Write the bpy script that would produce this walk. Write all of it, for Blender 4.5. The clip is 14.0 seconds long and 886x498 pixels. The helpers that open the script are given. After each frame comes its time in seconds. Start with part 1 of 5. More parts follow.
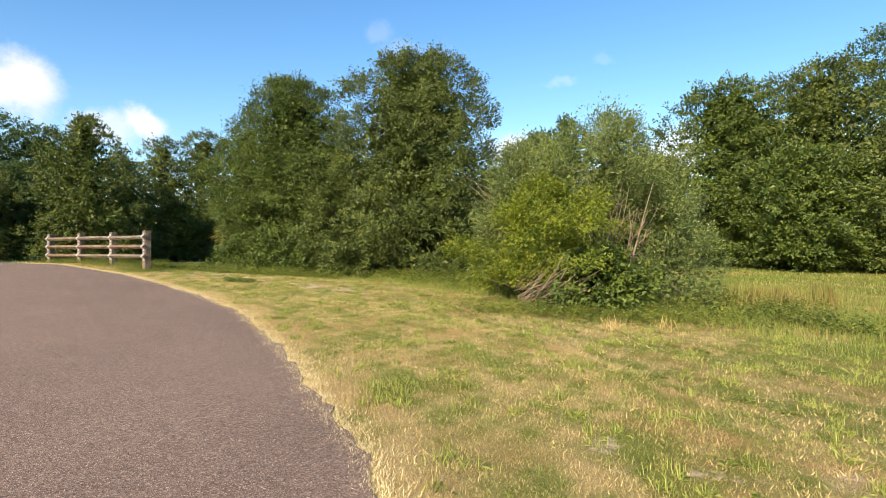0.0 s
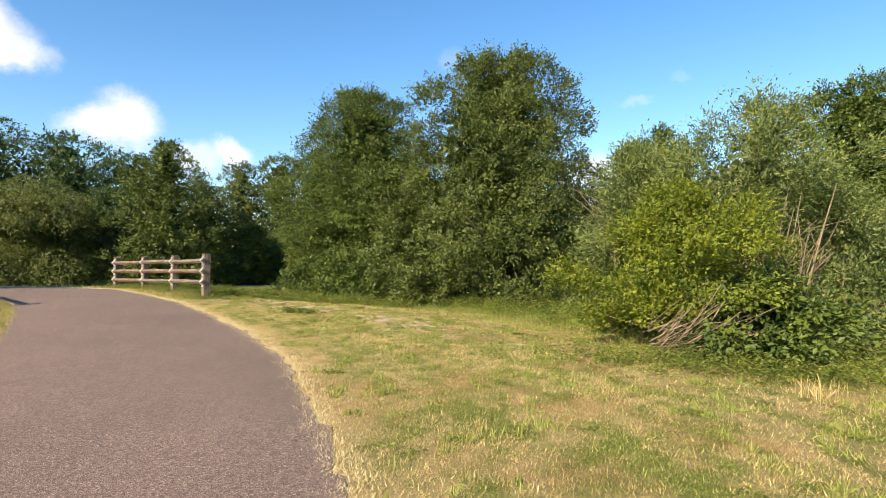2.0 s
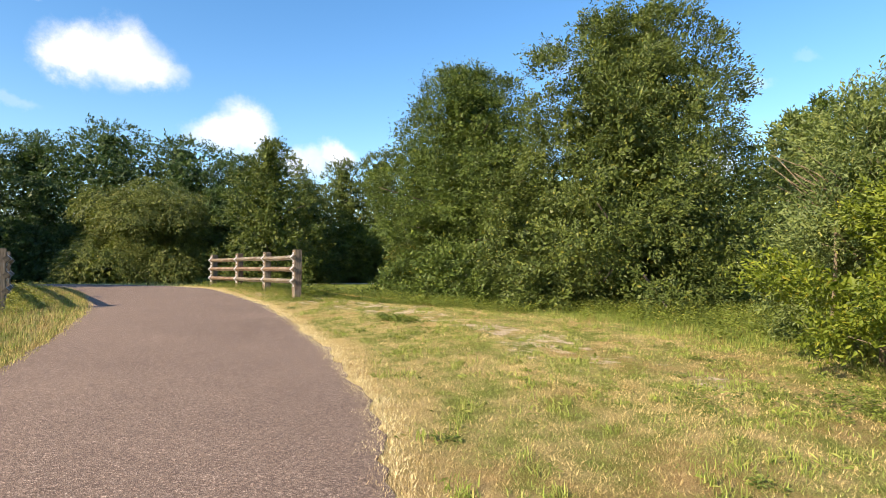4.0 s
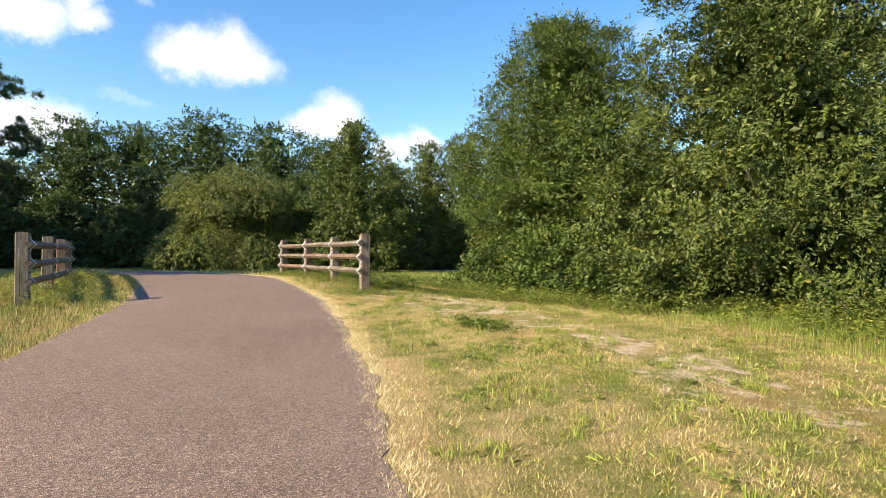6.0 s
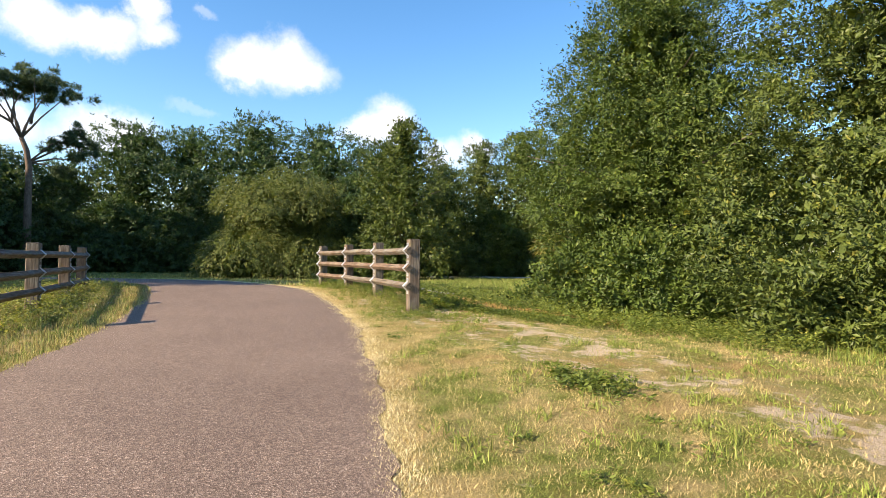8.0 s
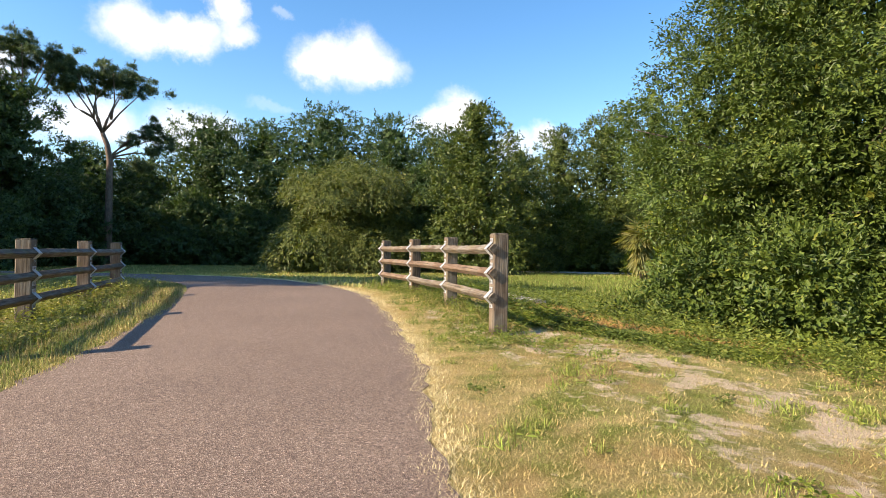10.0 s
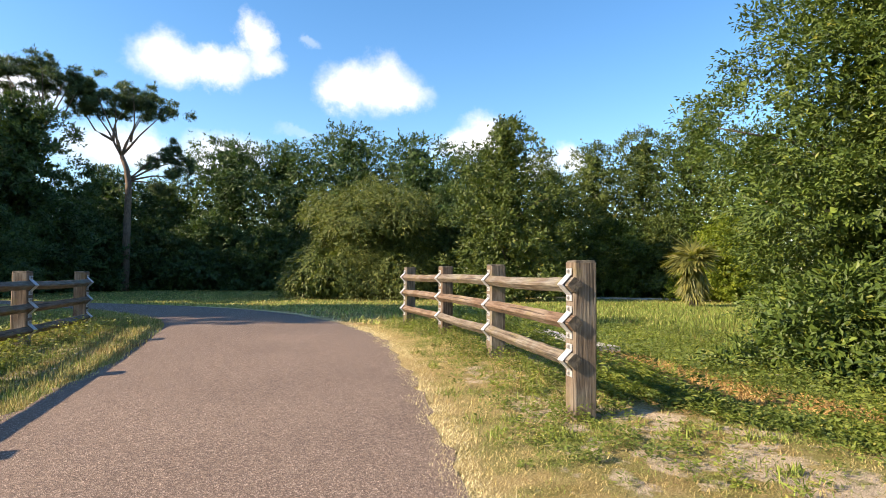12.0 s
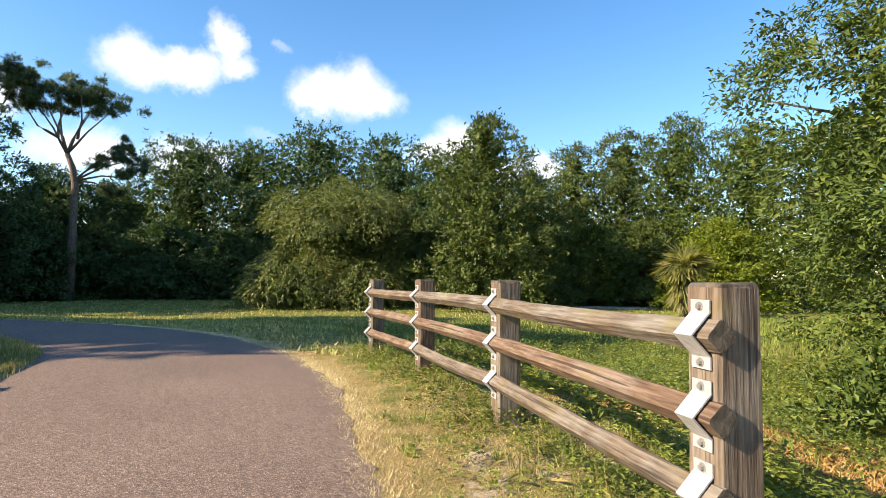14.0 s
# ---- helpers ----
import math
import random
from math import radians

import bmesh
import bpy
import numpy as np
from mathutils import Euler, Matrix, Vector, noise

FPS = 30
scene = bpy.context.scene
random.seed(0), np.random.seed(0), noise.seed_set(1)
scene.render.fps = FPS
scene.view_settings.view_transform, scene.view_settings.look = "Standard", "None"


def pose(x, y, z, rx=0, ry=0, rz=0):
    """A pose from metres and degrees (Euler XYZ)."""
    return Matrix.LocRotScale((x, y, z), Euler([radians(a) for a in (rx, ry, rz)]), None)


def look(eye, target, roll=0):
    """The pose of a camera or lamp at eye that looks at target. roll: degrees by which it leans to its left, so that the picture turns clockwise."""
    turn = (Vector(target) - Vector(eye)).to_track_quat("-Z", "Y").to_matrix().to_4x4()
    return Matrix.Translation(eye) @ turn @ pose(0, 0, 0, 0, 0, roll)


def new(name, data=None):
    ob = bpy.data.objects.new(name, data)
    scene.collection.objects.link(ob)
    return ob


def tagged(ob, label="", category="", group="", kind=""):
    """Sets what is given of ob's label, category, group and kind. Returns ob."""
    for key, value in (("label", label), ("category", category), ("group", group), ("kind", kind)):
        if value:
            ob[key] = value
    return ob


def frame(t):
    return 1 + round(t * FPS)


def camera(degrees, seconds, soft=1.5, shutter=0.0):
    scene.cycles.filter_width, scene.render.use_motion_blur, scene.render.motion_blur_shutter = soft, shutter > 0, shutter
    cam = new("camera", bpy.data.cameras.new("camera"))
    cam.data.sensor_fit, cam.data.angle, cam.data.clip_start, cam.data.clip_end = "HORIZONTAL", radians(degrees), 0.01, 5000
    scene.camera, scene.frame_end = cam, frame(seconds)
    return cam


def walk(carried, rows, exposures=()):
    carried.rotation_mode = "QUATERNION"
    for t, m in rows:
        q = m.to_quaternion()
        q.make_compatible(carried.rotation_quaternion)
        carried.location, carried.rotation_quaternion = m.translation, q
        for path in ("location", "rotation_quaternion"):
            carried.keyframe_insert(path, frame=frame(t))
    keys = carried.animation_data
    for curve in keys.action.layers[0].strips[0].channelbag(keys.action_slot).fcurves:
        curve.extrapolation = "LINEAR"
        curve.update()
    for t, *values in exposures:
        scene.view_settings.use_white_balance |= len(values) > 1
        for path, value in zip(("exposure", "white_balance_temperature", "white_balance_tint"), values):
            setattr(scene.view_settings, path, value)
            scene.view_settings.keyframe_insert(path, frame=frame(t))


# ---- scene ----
cam = camera(75.3, 14.0, soft=0.8)
METRES, EYE, TILT, LEAN, TURN = 19.0, 1.45, 0.0, 0.0, 0.0
ROWS = [
    (0.0, 0.0, 0.0, 0.0, 0.0, 0.0, -0.0),
    (0.5, -0.0046, 0.0367, 0.0013, 1.89, -0.28, -0.0),
    (1.0, -0.0112, 0.0697, 0.0017, 3.9, 0.63, -0.02),
    (1.5, -0.0163, 0.104, 0.0023, 5.29, 1.46, -0.04),
    (2.0, -0.0273, 0.1375, 0.0033, 7.15, 2.3, -0.08),
    (2.5, -0.0357, 0.1734, 0.0038, 9.47, 2.66, -0.11),
    (3.0, -0.0494, 0.2071, 0.0043, 11.49, 2.89, -0.11),
    (3.5, -0.0601, 0.2414, 0.0045, 14.34, 2.49, -0.15),
    (4.0, -0.0767, 0.2754, 0.0045, 17.03, 2.02, -0.11),
    (6.5, -0.1432, 0.4413, 0.0078, 27.04, 0.63, -0.31),
    (7.0, -0.1639, 0.4733, 0.0096, 28.08, 0.9, -0.38),
    (9.5, -0.2704, 0.619, 0.018, 36.01, 0.05, -0.48),
    (10.0, -0.2948, 0.6472, 0.0196, 37.82, 0.11, -0.53),
    (10.5, -0.3189, 0.6706, 0.0218, 39.81, 1.8, -0.53),
    (11.0, -0.3431, 0.6962, 0.0236, 40.67, 2.33, -0.51),
    (11.5, -0.3669, 0.7195, 0.0245, 40.62, 2.42, -0.41),
    (12.0, -0.3884, 0.7478, 0.0258, 40.26, 2.36, -0.32),
    (12.5, -0.4129, 0.7724, 0.0277, 39.6, 2.17, -0.27),
    (13.0, -0.4354, 0.8003, 0.0282, 39.29, 1.92, -0.3),
    (13.5, -0.4595, 0.8251, 0.0304, 37.86, 2.2, -0.24),
    (14.0, -0.4811, 0.8514, 0.0322, 37.52, 2.98, -0.26),
]
walk(cam, [(t, pose(0, 0, EYE, TILT, LEAN, TURN) @ pose(METRES * x, METRES * y, METRES * z, 90 + pitch, roll, yaw)) for t, x, y, z, yaw, pitch, roll in ROWS],
     exposures=[(0.0, 0.96, 6950, 13), (3.5, 1.09, 6950, 13), (6.5, 1.18, 6950, 13), (11.0, 1.2, 6950, 13), (14.0, 1.22, 6950, 13)])

# ---- world, sun, exposure ----
SUN_AZ, SUN_EL = 210.0, 30.0          # degrees clockwise from +y; degrees up
sun_from = Vector((math.sin(radians(SUN_AZ)) * math.cos(radians(SUN_EL)), math.cos(radians(SUN_AZ)) * math.cos(radians(SUN_EL)), math.sin(radians(SUN_EL))))
sun = new("sun", bpy.data.lights.new("sun", "SUN"))
sun.data.energy, sun.data.angle, sun.data.color = 5.0, radians(0.53), (1.0, 0.86, 0.64)
sun.matrix_basis = look(sun_from * 100, (0, 0, 0))


def build_world():
    world = bpy.data.worlds.new("sky")
    scene.world = world
    world.use_nodes = True
    nt = world.node_tree
    nt.nodes.clear()
    N, L = nt.nodes.new, nt.links.new
    sky = N("ShaderNodeTexSky")
    sky.sky_type, sky.sun_disc = "NISHITA", False
    sky.sun_elevation, sky.sun_rotation = radians(SUN_EL), radians(SUN_AZ)
    sky.air_density, sky.dust_density, sky.ozone_density = 1.0, 0.4, 2.0
    hue = N("ShaderNodeHueSaturation")
    hue.inputs["Saturation"].default_value = 1.29
    hue.inputs["Value"].default_value = 1.0
    L(sky.outputs[0], hue.inputs["Color"])
    co = N("ShaderNodeTexCoord")
    n1 = N("ShaderNodeTexNoise")
    n1.inputs["Scale"].default_value, n1.inputs["Detail"].default_value, n1.inputs["Roughness"].default_value = 10.0, 10.0, 0.66
    L(co.outputs["Generated"], n1.inputs["Vector"])
    off = N("ShaderNodeVectorMath")
    off.operation = "MULTIPLY_ADD"
    off.inputs[1].default_value = (0.09, 0.09, 0.09)
    L(n1.outputs["Color"], off.inputs[0])
    L(co.outputs["Generated"], off.inputs[2])
    # cumulus: azimuth to the left, elevation, half width, half height (degrees), density
    puffs = [
        (47.3, 18.0, 5.4, 3.3, 1.0), (49.5, 17.3, 3.6, 2.3, 1.0), (44.8, 17.4, 3.6, 2.3, 0.9),
        (66.5, 18.6, 3.6, 2.6, 1.0), (62.4, 18.6, 4.4, 2.2, 1.0), (59.0, 21.0, 2.0, 2.7, 1.0), (58.6, 19.2, 2.8, 1.8, 0.9),
        (36.2, 13.0, 3.4, 3.2, 1.0), (38.0, 12.2, 3.4, 2.4, 0.9), (27.8, 10.6, 2.6, 1.8, 1.0), (31.0, 10.0, 3.2, 1.6, 0.8),
        (62.0, 10.6, 5.8, 2.6, 0.85), (70.0, 10.6, 5.2, 2.6, 0.8), (77.5, 14.4, 4.2, 3.0, 0.9), (84.0, 17.0, 5.0, 3.0, 0.9),
        (-7.6, 9.6, 3.6, 2.4, 0.8), (-22.7, 8.6, 4.0, 2.6, 0.8), (-16.0, 7.0, 6.0, 2.0, 0.6),
        (53.2, 22.0, 1.4, 0.8, 0.22), (6.0, 20.6, 2.0, 1.4, 0.13), (-11.6, 15.6, 1.7, 0.8, 0.22), (2.6, 19.0, 4.0, 1.4, 0.12),
        (-15.2, 17.6, 1.4, 0.8, 0.13), (55.0, 13.6, 2.6, 0.8, 0.2), (120.0, 22.0, 9.0, 5.0, 0.9), (-60.0, 25.0, 9.0, 4.0, 0.8), (170.0, 30.0, 8.0, 4.0, 0.8),
    ]
    total = None
    for az, el, hw, hh, dense in puffs:
        a, e = radians(az), radians(el)
        c = Vector((-math.sin(a) * math.cos(e), math.cos(a) * math.cos(e), math.sin(e)))
        m = N("ShaderNodeMapping")
        m.vector_type = "TEXTURE"
        m.inputs["Location"].default_value = c + Vector((0.045, 0.045, 0.045))
        m.inputs["Rotation"].default_value = (e, 0, a)
        m.inputs["Scale"].default_value = (math.tan(radians(hw * 0.9)), 0.4, math.tan(radians(hh * 0.9)))
        L(off.outputs[0], m.inputs["Vector"])
        ln = N("ShaderNodeVectorMath")
        ln.operation = "LENGTH"
        L(m.outputs[0], ln.inputs[0])
        r = N("ShaderNodeMapRange")
        r.interpolation_type = "SMOOTHSTEP"
        r.inputs["From Min"].default_value, r.inputs["From Max"].default_value = 1.17, 0.36
        r.inputs["To Max"].default_value = dense
        L(ln.outputs["Value"], r.inputs["Value"])
        if total is None:
            total = r.outputs[0]
        else:
            mx = N("ShaderNodeMath")
            mx.operation = "MAXIMUM"
            L(total, mx.inputs[0]), L(r.outputs[0], mx.inputs[1])
            total = mx.outputs[0]
    wisp = N("ShaderNodeMath")          # break the edges up with finer noise
    wisp.operation = "MULTIPLY_ADD"
    L(n1.outputs["Fac"], wisp.inputs[0])
    wisp.inputs[1].default_value, wisp.inputs[2].default_value = 1.5, 0.15
    mul = N("ShaderNodeMath")
    mul.operation = "MULTIPLY"
    mul.use_clamp = True
    L(total, mul.inputs[0]), L(wisp.outputs[0], mul.inputs[1])
    mix = N("ShaderNodeMix")
    mix.data_type = "RGBA"
    L(mul.outputs[0], mix.inputs["Factor"])
    L(hue.outputs[0], mix.inputs["A"])
    mix.inputs["B"].default_value = (4.75, 4.85, 5.05, 1)
    bg = N("ShaderNodeBackground")
    bg.inputs["Strength"].default_value = 0.125
    L(mix.outputs["Result"], bg.inputs["Color"])
    out = N("ShaderNodeOutputWorld")
    L(bg.outputs[0], out.inputs["Surface"])


build_world()


# ---- materials ----
def shader(name):
    m = bpy.data.materials.new(name)
    m.use_nodes = True
    nt = m.node_tree
    return m, nt, nt.nodes["Principled BSDF"], nt.nodes.new, nt.links.new


def ramp(nt, stops):
    r = nt.nodes.new("ShaderNodeValToRGB")
    el = r.color_ramp.elements
    while len(el) < len(stops):
        el.new(0.5)
    for e, (p, c) in zip(el, stops):
        e.position, e.color = p, (*c, 1)
    return r


def noise_node(nt, scale, detail=4.0, rough=0.55, vec=None):
    n = nt.nodes.new("ShaderNodeTexNoise")
    n.inputs["Scale"].default_value, n.inputs["Detail"].default_value, n.inputs["Roughness"].default_value = scale, detail, rough
    if vec is not None:
        nt.links.new(vec, n.inputs["Vector"])
    return n


def blend(nt, fac, a, b, mode="MIX"):
    m = nt.nodes.new("ShaderNodeMix")
    m.data_type, m.blend_type = "RGBA", mode
    for sock, v in ((m.inputs["Factor"], fac), (m.inputs["A"], a), (m.inputs["B"], b)):
        if isinstance(v, bpy.types.NodeSocket):
            nt.links.new(v, sock)
        elif isinstance(v, tuple):
            sock.default_value = (*v, 1)
        else:
            sock.default_value = v
    return m.outputs["Result"]


def bump(nt, height, strength, dist, target):
    b = nt.nodes.new("ShaderNodeBump")
    b.inputs["Strength"].default_value, b.inputs["Distance"].default_value = strength, dist
    nt.links.new(height, b.inputs["Height"])
    nt.links.new(b.outputs[0], target.inputs["Normal"])


def leaf_material(name, dark, mid, light, yellow=(0.16, 0.15, 0.02), glow=0.25, rough=0.5):
    """Two-sided leaf: gloss on top, light coming through; each leaf its own shade."""
    m, nt, p, N, L = shader(name)
    geo = N("ShaderNodeNewGeometry")
    r = ramp(nt, [(0.0, dark), (0.5, mid), (0.93, light), (1.0, yellow)])
    L(geo.outputs["Random Per Island"], r.inputs[0])
    info = N("ShaderNodeTexCoord")
    n = noise_node(nt, 0.5, 2.0, 0.5, info.outputs["Object"])
    r2 = nt.nodes.new("ShaderNodeMapRange")
    L(n.outputs["Fac"], r2.inputs["Value"])
    r2.inputs["From Min"].default_value, r2.inputs["From Max"].default_value = 0.35, 0.75
    r2.inputs["To Max"].default_value = 0.45
    col = blend(nt, r2.outputs[0], r.outputs[0], tuple(c * 1.25 for c in light))
    fine = noise_node(nt, 1.9, 3.0, 0.6, info.outputs["Object"])      # shoots of older and younger leaf
    age = ramp(nt, [(0.34, (0.62, 0.68, 0.74)), (0.5, (1.0, 1.0, 1.0)), (0.68, (1.3, 1.22, 1.0))])
    L(fine.outputs["Fac"], age.inputs[0])
    col = blend(nt, 1.0, col, age.outputs[0], "MULTIPLY")
    L(col, p.inputs["Base Color"])
    p.inputs["Roughness"].default_value = rough
    p.inputs["Specular IOR Level"].default_value = 0.28
    t = N("ShaderNodeBsdfTranslucent")
    L(blend(nt, 1.0, col, (1.25, 1.35, 0.5), "MULTIPLY"), t.inputs["Color"])
    mx = N("ShaderNodeMixShader")
    mx.inputs[0].default_value = glow
    L(p.outputs[0], mx.inputs[1]), L(t.outputs[0], mx.inputs[2])
    L(mx.outputs[0], nt.nodes["Material Output"].inputs["Surface"])
    return m


def bark_material(name, a, b):
    m, nt, p, N, L = shader(name)
    co = N("ShaderNodeTexCoord")
    mp = N("ShaderNodeMapping")
    mp.inputs["Scale"].default_value = (9, 9, 2.2)
    L(co.outputs["Object"], mp.inputs[0])
    n = noise_node(nt, 1.6, 8.0, 0.65, mp.outputs[0])
    r = ramp(nt, [(0.35, a), (0.65, b)])
    L(n.outputs["Fac"], r.inputs[0]), L(r.outputs[0], p.inputs["Base Color"])
    p.inputs["Roughness"].default_value = 0.9
    bump(nt, n.outputs["Fac"], 0.8, 0.03, p)
    return m


def wood_material():
    m, nt, p, N, L = shader("weathered_timber")
    co = N("ShaderNodeTexCoord")
    info = N("ShaderNodeObjectInfo")
    shift = N("ShaderNodeVectorMath")
    shift.operation = "SCALE"
    shift.inputs[0].default_value = (7, 3, 5)
    L(info.outputs["Random"], shift.inputs["Scale"])
    add = N("ShaderNodeVectorMath")
    L(co.outputs["Object"], add.inputs[0]), L(shift.outputs[0], add.inputs[1])
    grain = N("ShaderNodeMapping")        # fibres run along local z
    grain.inputs["Scale"].default_value = (48, 48, 3.2)
    L(add.outputs[0], grain.inputs[0])
    g = noise_node(nt, 1.0, 7.0, 0.62, grain.outputs[0])
    big = noise_node(nt, 3.0, 4.0, 0.6, add.outputs[0])
    r = ramp(nt, [(0.26, (0.038, 0.028, 0.021)), (0.42, (0.108, 0.081, 0.060)), (0.58, (0.172, 0.135, 0.103)), (0.8, (0.265, 0.225, 0.18))])
    L(g.outputs["Fac"], r.inputs[0])
    grey = ramp(nt, [(0.24, (0.05, 0.042, 0.036)), (0.42, (0.148, 0.13, 0.109)), (0.72, (0.28, 0.252, 0.212))])
    L(g.outputs["Fac"], grey.inputs[0])
    st = ramp(nt, [(0.44, (0, 0, 0)), (0.64, (1, 1, 1))])
    L(big.outputs["Fac"], st.inputs[0])
    col = blend(nt, st.outputs[0], r.outputs[0], grey.outputs[0])
    moss = noise_node(nt, 4.0, 3.0, 0.5, add.outputs[0])
    ms = ramp(nt, [(0.56, (0, 0, 0)), (0.75, (0.5, 0.5, 0.5))])
    L(moss.outputs["Fac"], ms.inputs[0])
    col = blend(nt, ms.outputs[0], col, (0.17, 0.15, 0.045))
    split = N("ShaderNodeMapping")        # dark checks along the fibres
    split.inputs["Scale"].default_value = (40, 40, 0.9)
    L(add.outputs[0], split.inputs[0])
    ck = noise_node(nt, 1.0, 3.0, 0.5, split.outputs[0])
    cr = ramp(nt, [(0.33, (0.85, 0.85, 0.85)), (0.39, (0, 0, 0))])
    L(ck.outputs["Fac"], cr.inputs[0])
    col = blend(nt, cr.outputs[0], col, (0.04, 0.032, 0.026))
    red = N("ShaderNodeMapRange")         # some timbers have kept more of their red
    L(info.outputs["Random"], red.inputs["Value"])
    red.inputs["From Min"].default_value, red.inputs["From Max"].default_value = 0.35, 1.0
    col = blend(nt, red.outputs[0], col, blend(nt, 1.0, col, (1.06, 0.88, 0.8), "MULTIPLY"))
    L(col, p.inputs["Base Color"])
    p.inputs["Roughness"].default_value = 0.82
    p.inputs["Specular IOR Level"].default_value = 0.25
    bump(nt, g.outputs["Fac"], 0.7, 0.012, p)
    return m


def metal_material(name, col, rough):
    m, nt, p, N, L = shader(name)
    co = N("ShaderNodeTexCoord")
    n = noise_node(nt, 30, 5.0, 0.6, co.outputs["Object"])
    r = ramp(nt, [(0.3, tuple(c * 0.7 for c in col)), (0.7, col)])
    L(n.outputs["Fac"], r.inputs[0]), L(r.outputs[0], p.inputs["Base Color"])
    p.inputs["Metallic"].default_value, p.inputs["Roughness"].default_value = 0.55, rough
    bump(nt, n.outputs["Fac"], 0.2, 0.003, p)
    return m


def asphalt_material():
    m, nt, p, N, L = shader("red_asphalt")
    co = N("ShaderNodeTexCoord")
    v = N("ShaderNodeTexVoronoi")
    v.inputs["Scale"].default_value = 165
    L(co.outputs["Object"], v.inputs["Vector"])
    r = ramp(nt, [(0.0, (0.085, 0.058, 0.045)), (0.45, (0.165, 0.115, 0.09)), (0.8, (0.235, 0.168, 0.133)), (1.0, (0.43, 0.345, 0.285))])
    sep = N("ShaderNodeSeparateColor")
    L(v.outputs["Color"], sep.inputs[0]), L(sep.outputs[0], r.inputs[0])
    fine = noise_node(nt, 240, 3.0, 0.6, co.outputs["Object"])
    fr = ramp(nt, [(0.3, (0.72, 0.72, 0.72)), (0.7, (1.22, 1.22, 1.22))])
    L(fine.outputs["Fac"], fr.inputs[0])
    col = blend(nt, 1.0, r.outputs[0], fr.outputs[0], "MULTIPLY")
    grit = N("ShaderNodeTexVoronoi")
    grit.inputs["Scale"].default_value = 78
    L(co.outputs["Object"], grit.inputs["Vector"])
    gs = N("ShaderNodeSeparateColor")
    gr = ramp(nt, [(0.0, (0.7, 0.7, 0.7)), (0.5, (1.0, 1.0, 1.0)), (0.85, (1.1, 1.1, 1.1)), (1.0, (1.45, 1.42, 1.38))])
    L(grit.outputs["Color"], gs.inputs[0]), L(gs.outputs[1], gr.inputs[0])
    col = blend(nt, 1.0, col, gr.outputs[0], "MULTIPLY")
    big = noise_node(nt, 0.55, 5.0, 0.55, co.outputs["Object"])
    br = ramp(nt, [(0.3, (0.88, 0.87, 0.87)), (0.7, (1.1, 1.1, 1.09))])
    L(big.outputs["Fac"], br.inputs[0])
    col = blend(nt, 1.0, col, br.outputs[0], "MULTIPLY")
    L(col, p.inputs["Base Color"])
    p.inputs["Roughness"].default_value = 0.86
    p.inputs["Specular IOR Level"].default_value = 0.3
    bump(nt, v.outputs["Distance"], 0.55, 0.006, p)
    return m


def rusted(nt, col, where):
    """Patches of scorched, rust-brown turf."""
    n = noise_node(nt, 0.75, 6.0, 0.62, where)
    k = ramp(nt, [(0.5, (0, 0, 0)), (0.68, (0.6, 0.6, 0.6))])
    nt.links.new(n.outputs["Fac"], k.inputs[0])
    return blend(nt, k.outputs[0], col, (0.36, 0.215, 0.095))


def ground_material():
    m, nt, p, N, L = shader("turf_and_soil")
    co = N("ShaderNodeTexCoord")
    lush = N("ShaderNodeAttribute")
    lush.attribute_name = "lush"
    sand = N("ShaderNodeAttribute")
    sand.attribute_name = "sand"
    n1 = noise_node(nt, 70, 8.0, 0.8, co.outputs["Object"])
    n2 = noise_node(nt, 0.9, 6.0, 0.6, co.outputs["Object"])
    n3 = noise_node(nt, 4.5, 8.0, 0.7, co.outputs["Object"])
    straw = ramp(nt, [(0.3, (0.2, 0.135, 0.065)), (0.5, (0.46, 0.345, 0.165)), (0.7, (0.66, 0.545, 0.29))])
    green = ramp(nt, [(0.3, (0.07, 0.085, 0.018)), (0.5, (0.16, 0.185, 0.04)), (0.7, (0.28, 0.30, 0.08))])
    soil = ramp(nt, [(0.3, (0.36, 0.26, 0.185)), (0.5, (0.60, 0.475, 0.355)), (0.72, (0.76, 0.64, 0.51))])
    for r in (straw, green, soil):
        L(n1.outputs["Fac"], r.inputs[0])
    a = N("ShaderNodeMath")
    a.operation = "MULTIPLY_ADD"
    L(n3.outputs["Fac"], a.inputs[0])
    a.inputs[1].default_value = 1.6
    b = N("ShaderNodeMath")
    b.operation = "MULTIPLY_ADD"
    L(n2.outputs["Fac"], b.inputs[0])
    b.inputs[1].default_value = 1.4
    L(lush.outputs["Fac"], b.inputs[2])
    L(b.outputs[0], a.inputs[2])
    g = N("ShaderNodeMapRange")
    L(a.outputs[0], g.inputs["Value"])
    g.inputs["From Min"].default_value, g.inputs["From Max"].default_value = 1.45, 2.2
    col = blend(nt, g.outputs[0], straw.outputs[0], green.outputs[0])
    col = rusted(nt, col, co.outputs["Object"])
    s = N("ShaderNodeMath")
    s.operation = "MULTIPLY_ADD"
    L(n3.outputs["Fac"], s.inputs[0])
    s.inputs[1].default_value = 2.8
    L(sand.outputs["Fac"], s.inputs[2])
    sr = N("ShaderNodeMapRange")
    L(s.outputs[0], sr.inputs["Value"])
    sr.inputs["From Min"].default_value, sr.inputs["From Max"].default_value = 1.82, 2.12
    col = blend(nt, sr.outputs[0], col, soil.outputs[0])
    L(col, p.inputs["Base Color"])
    p.inputs["Roughness"].default_value = 0.95
    p.inputs["Specular IOR Level"].default_value = 0.1
    bump(nt, n1.outputs["Fac"], 0.9, 0.04, p)
    return m


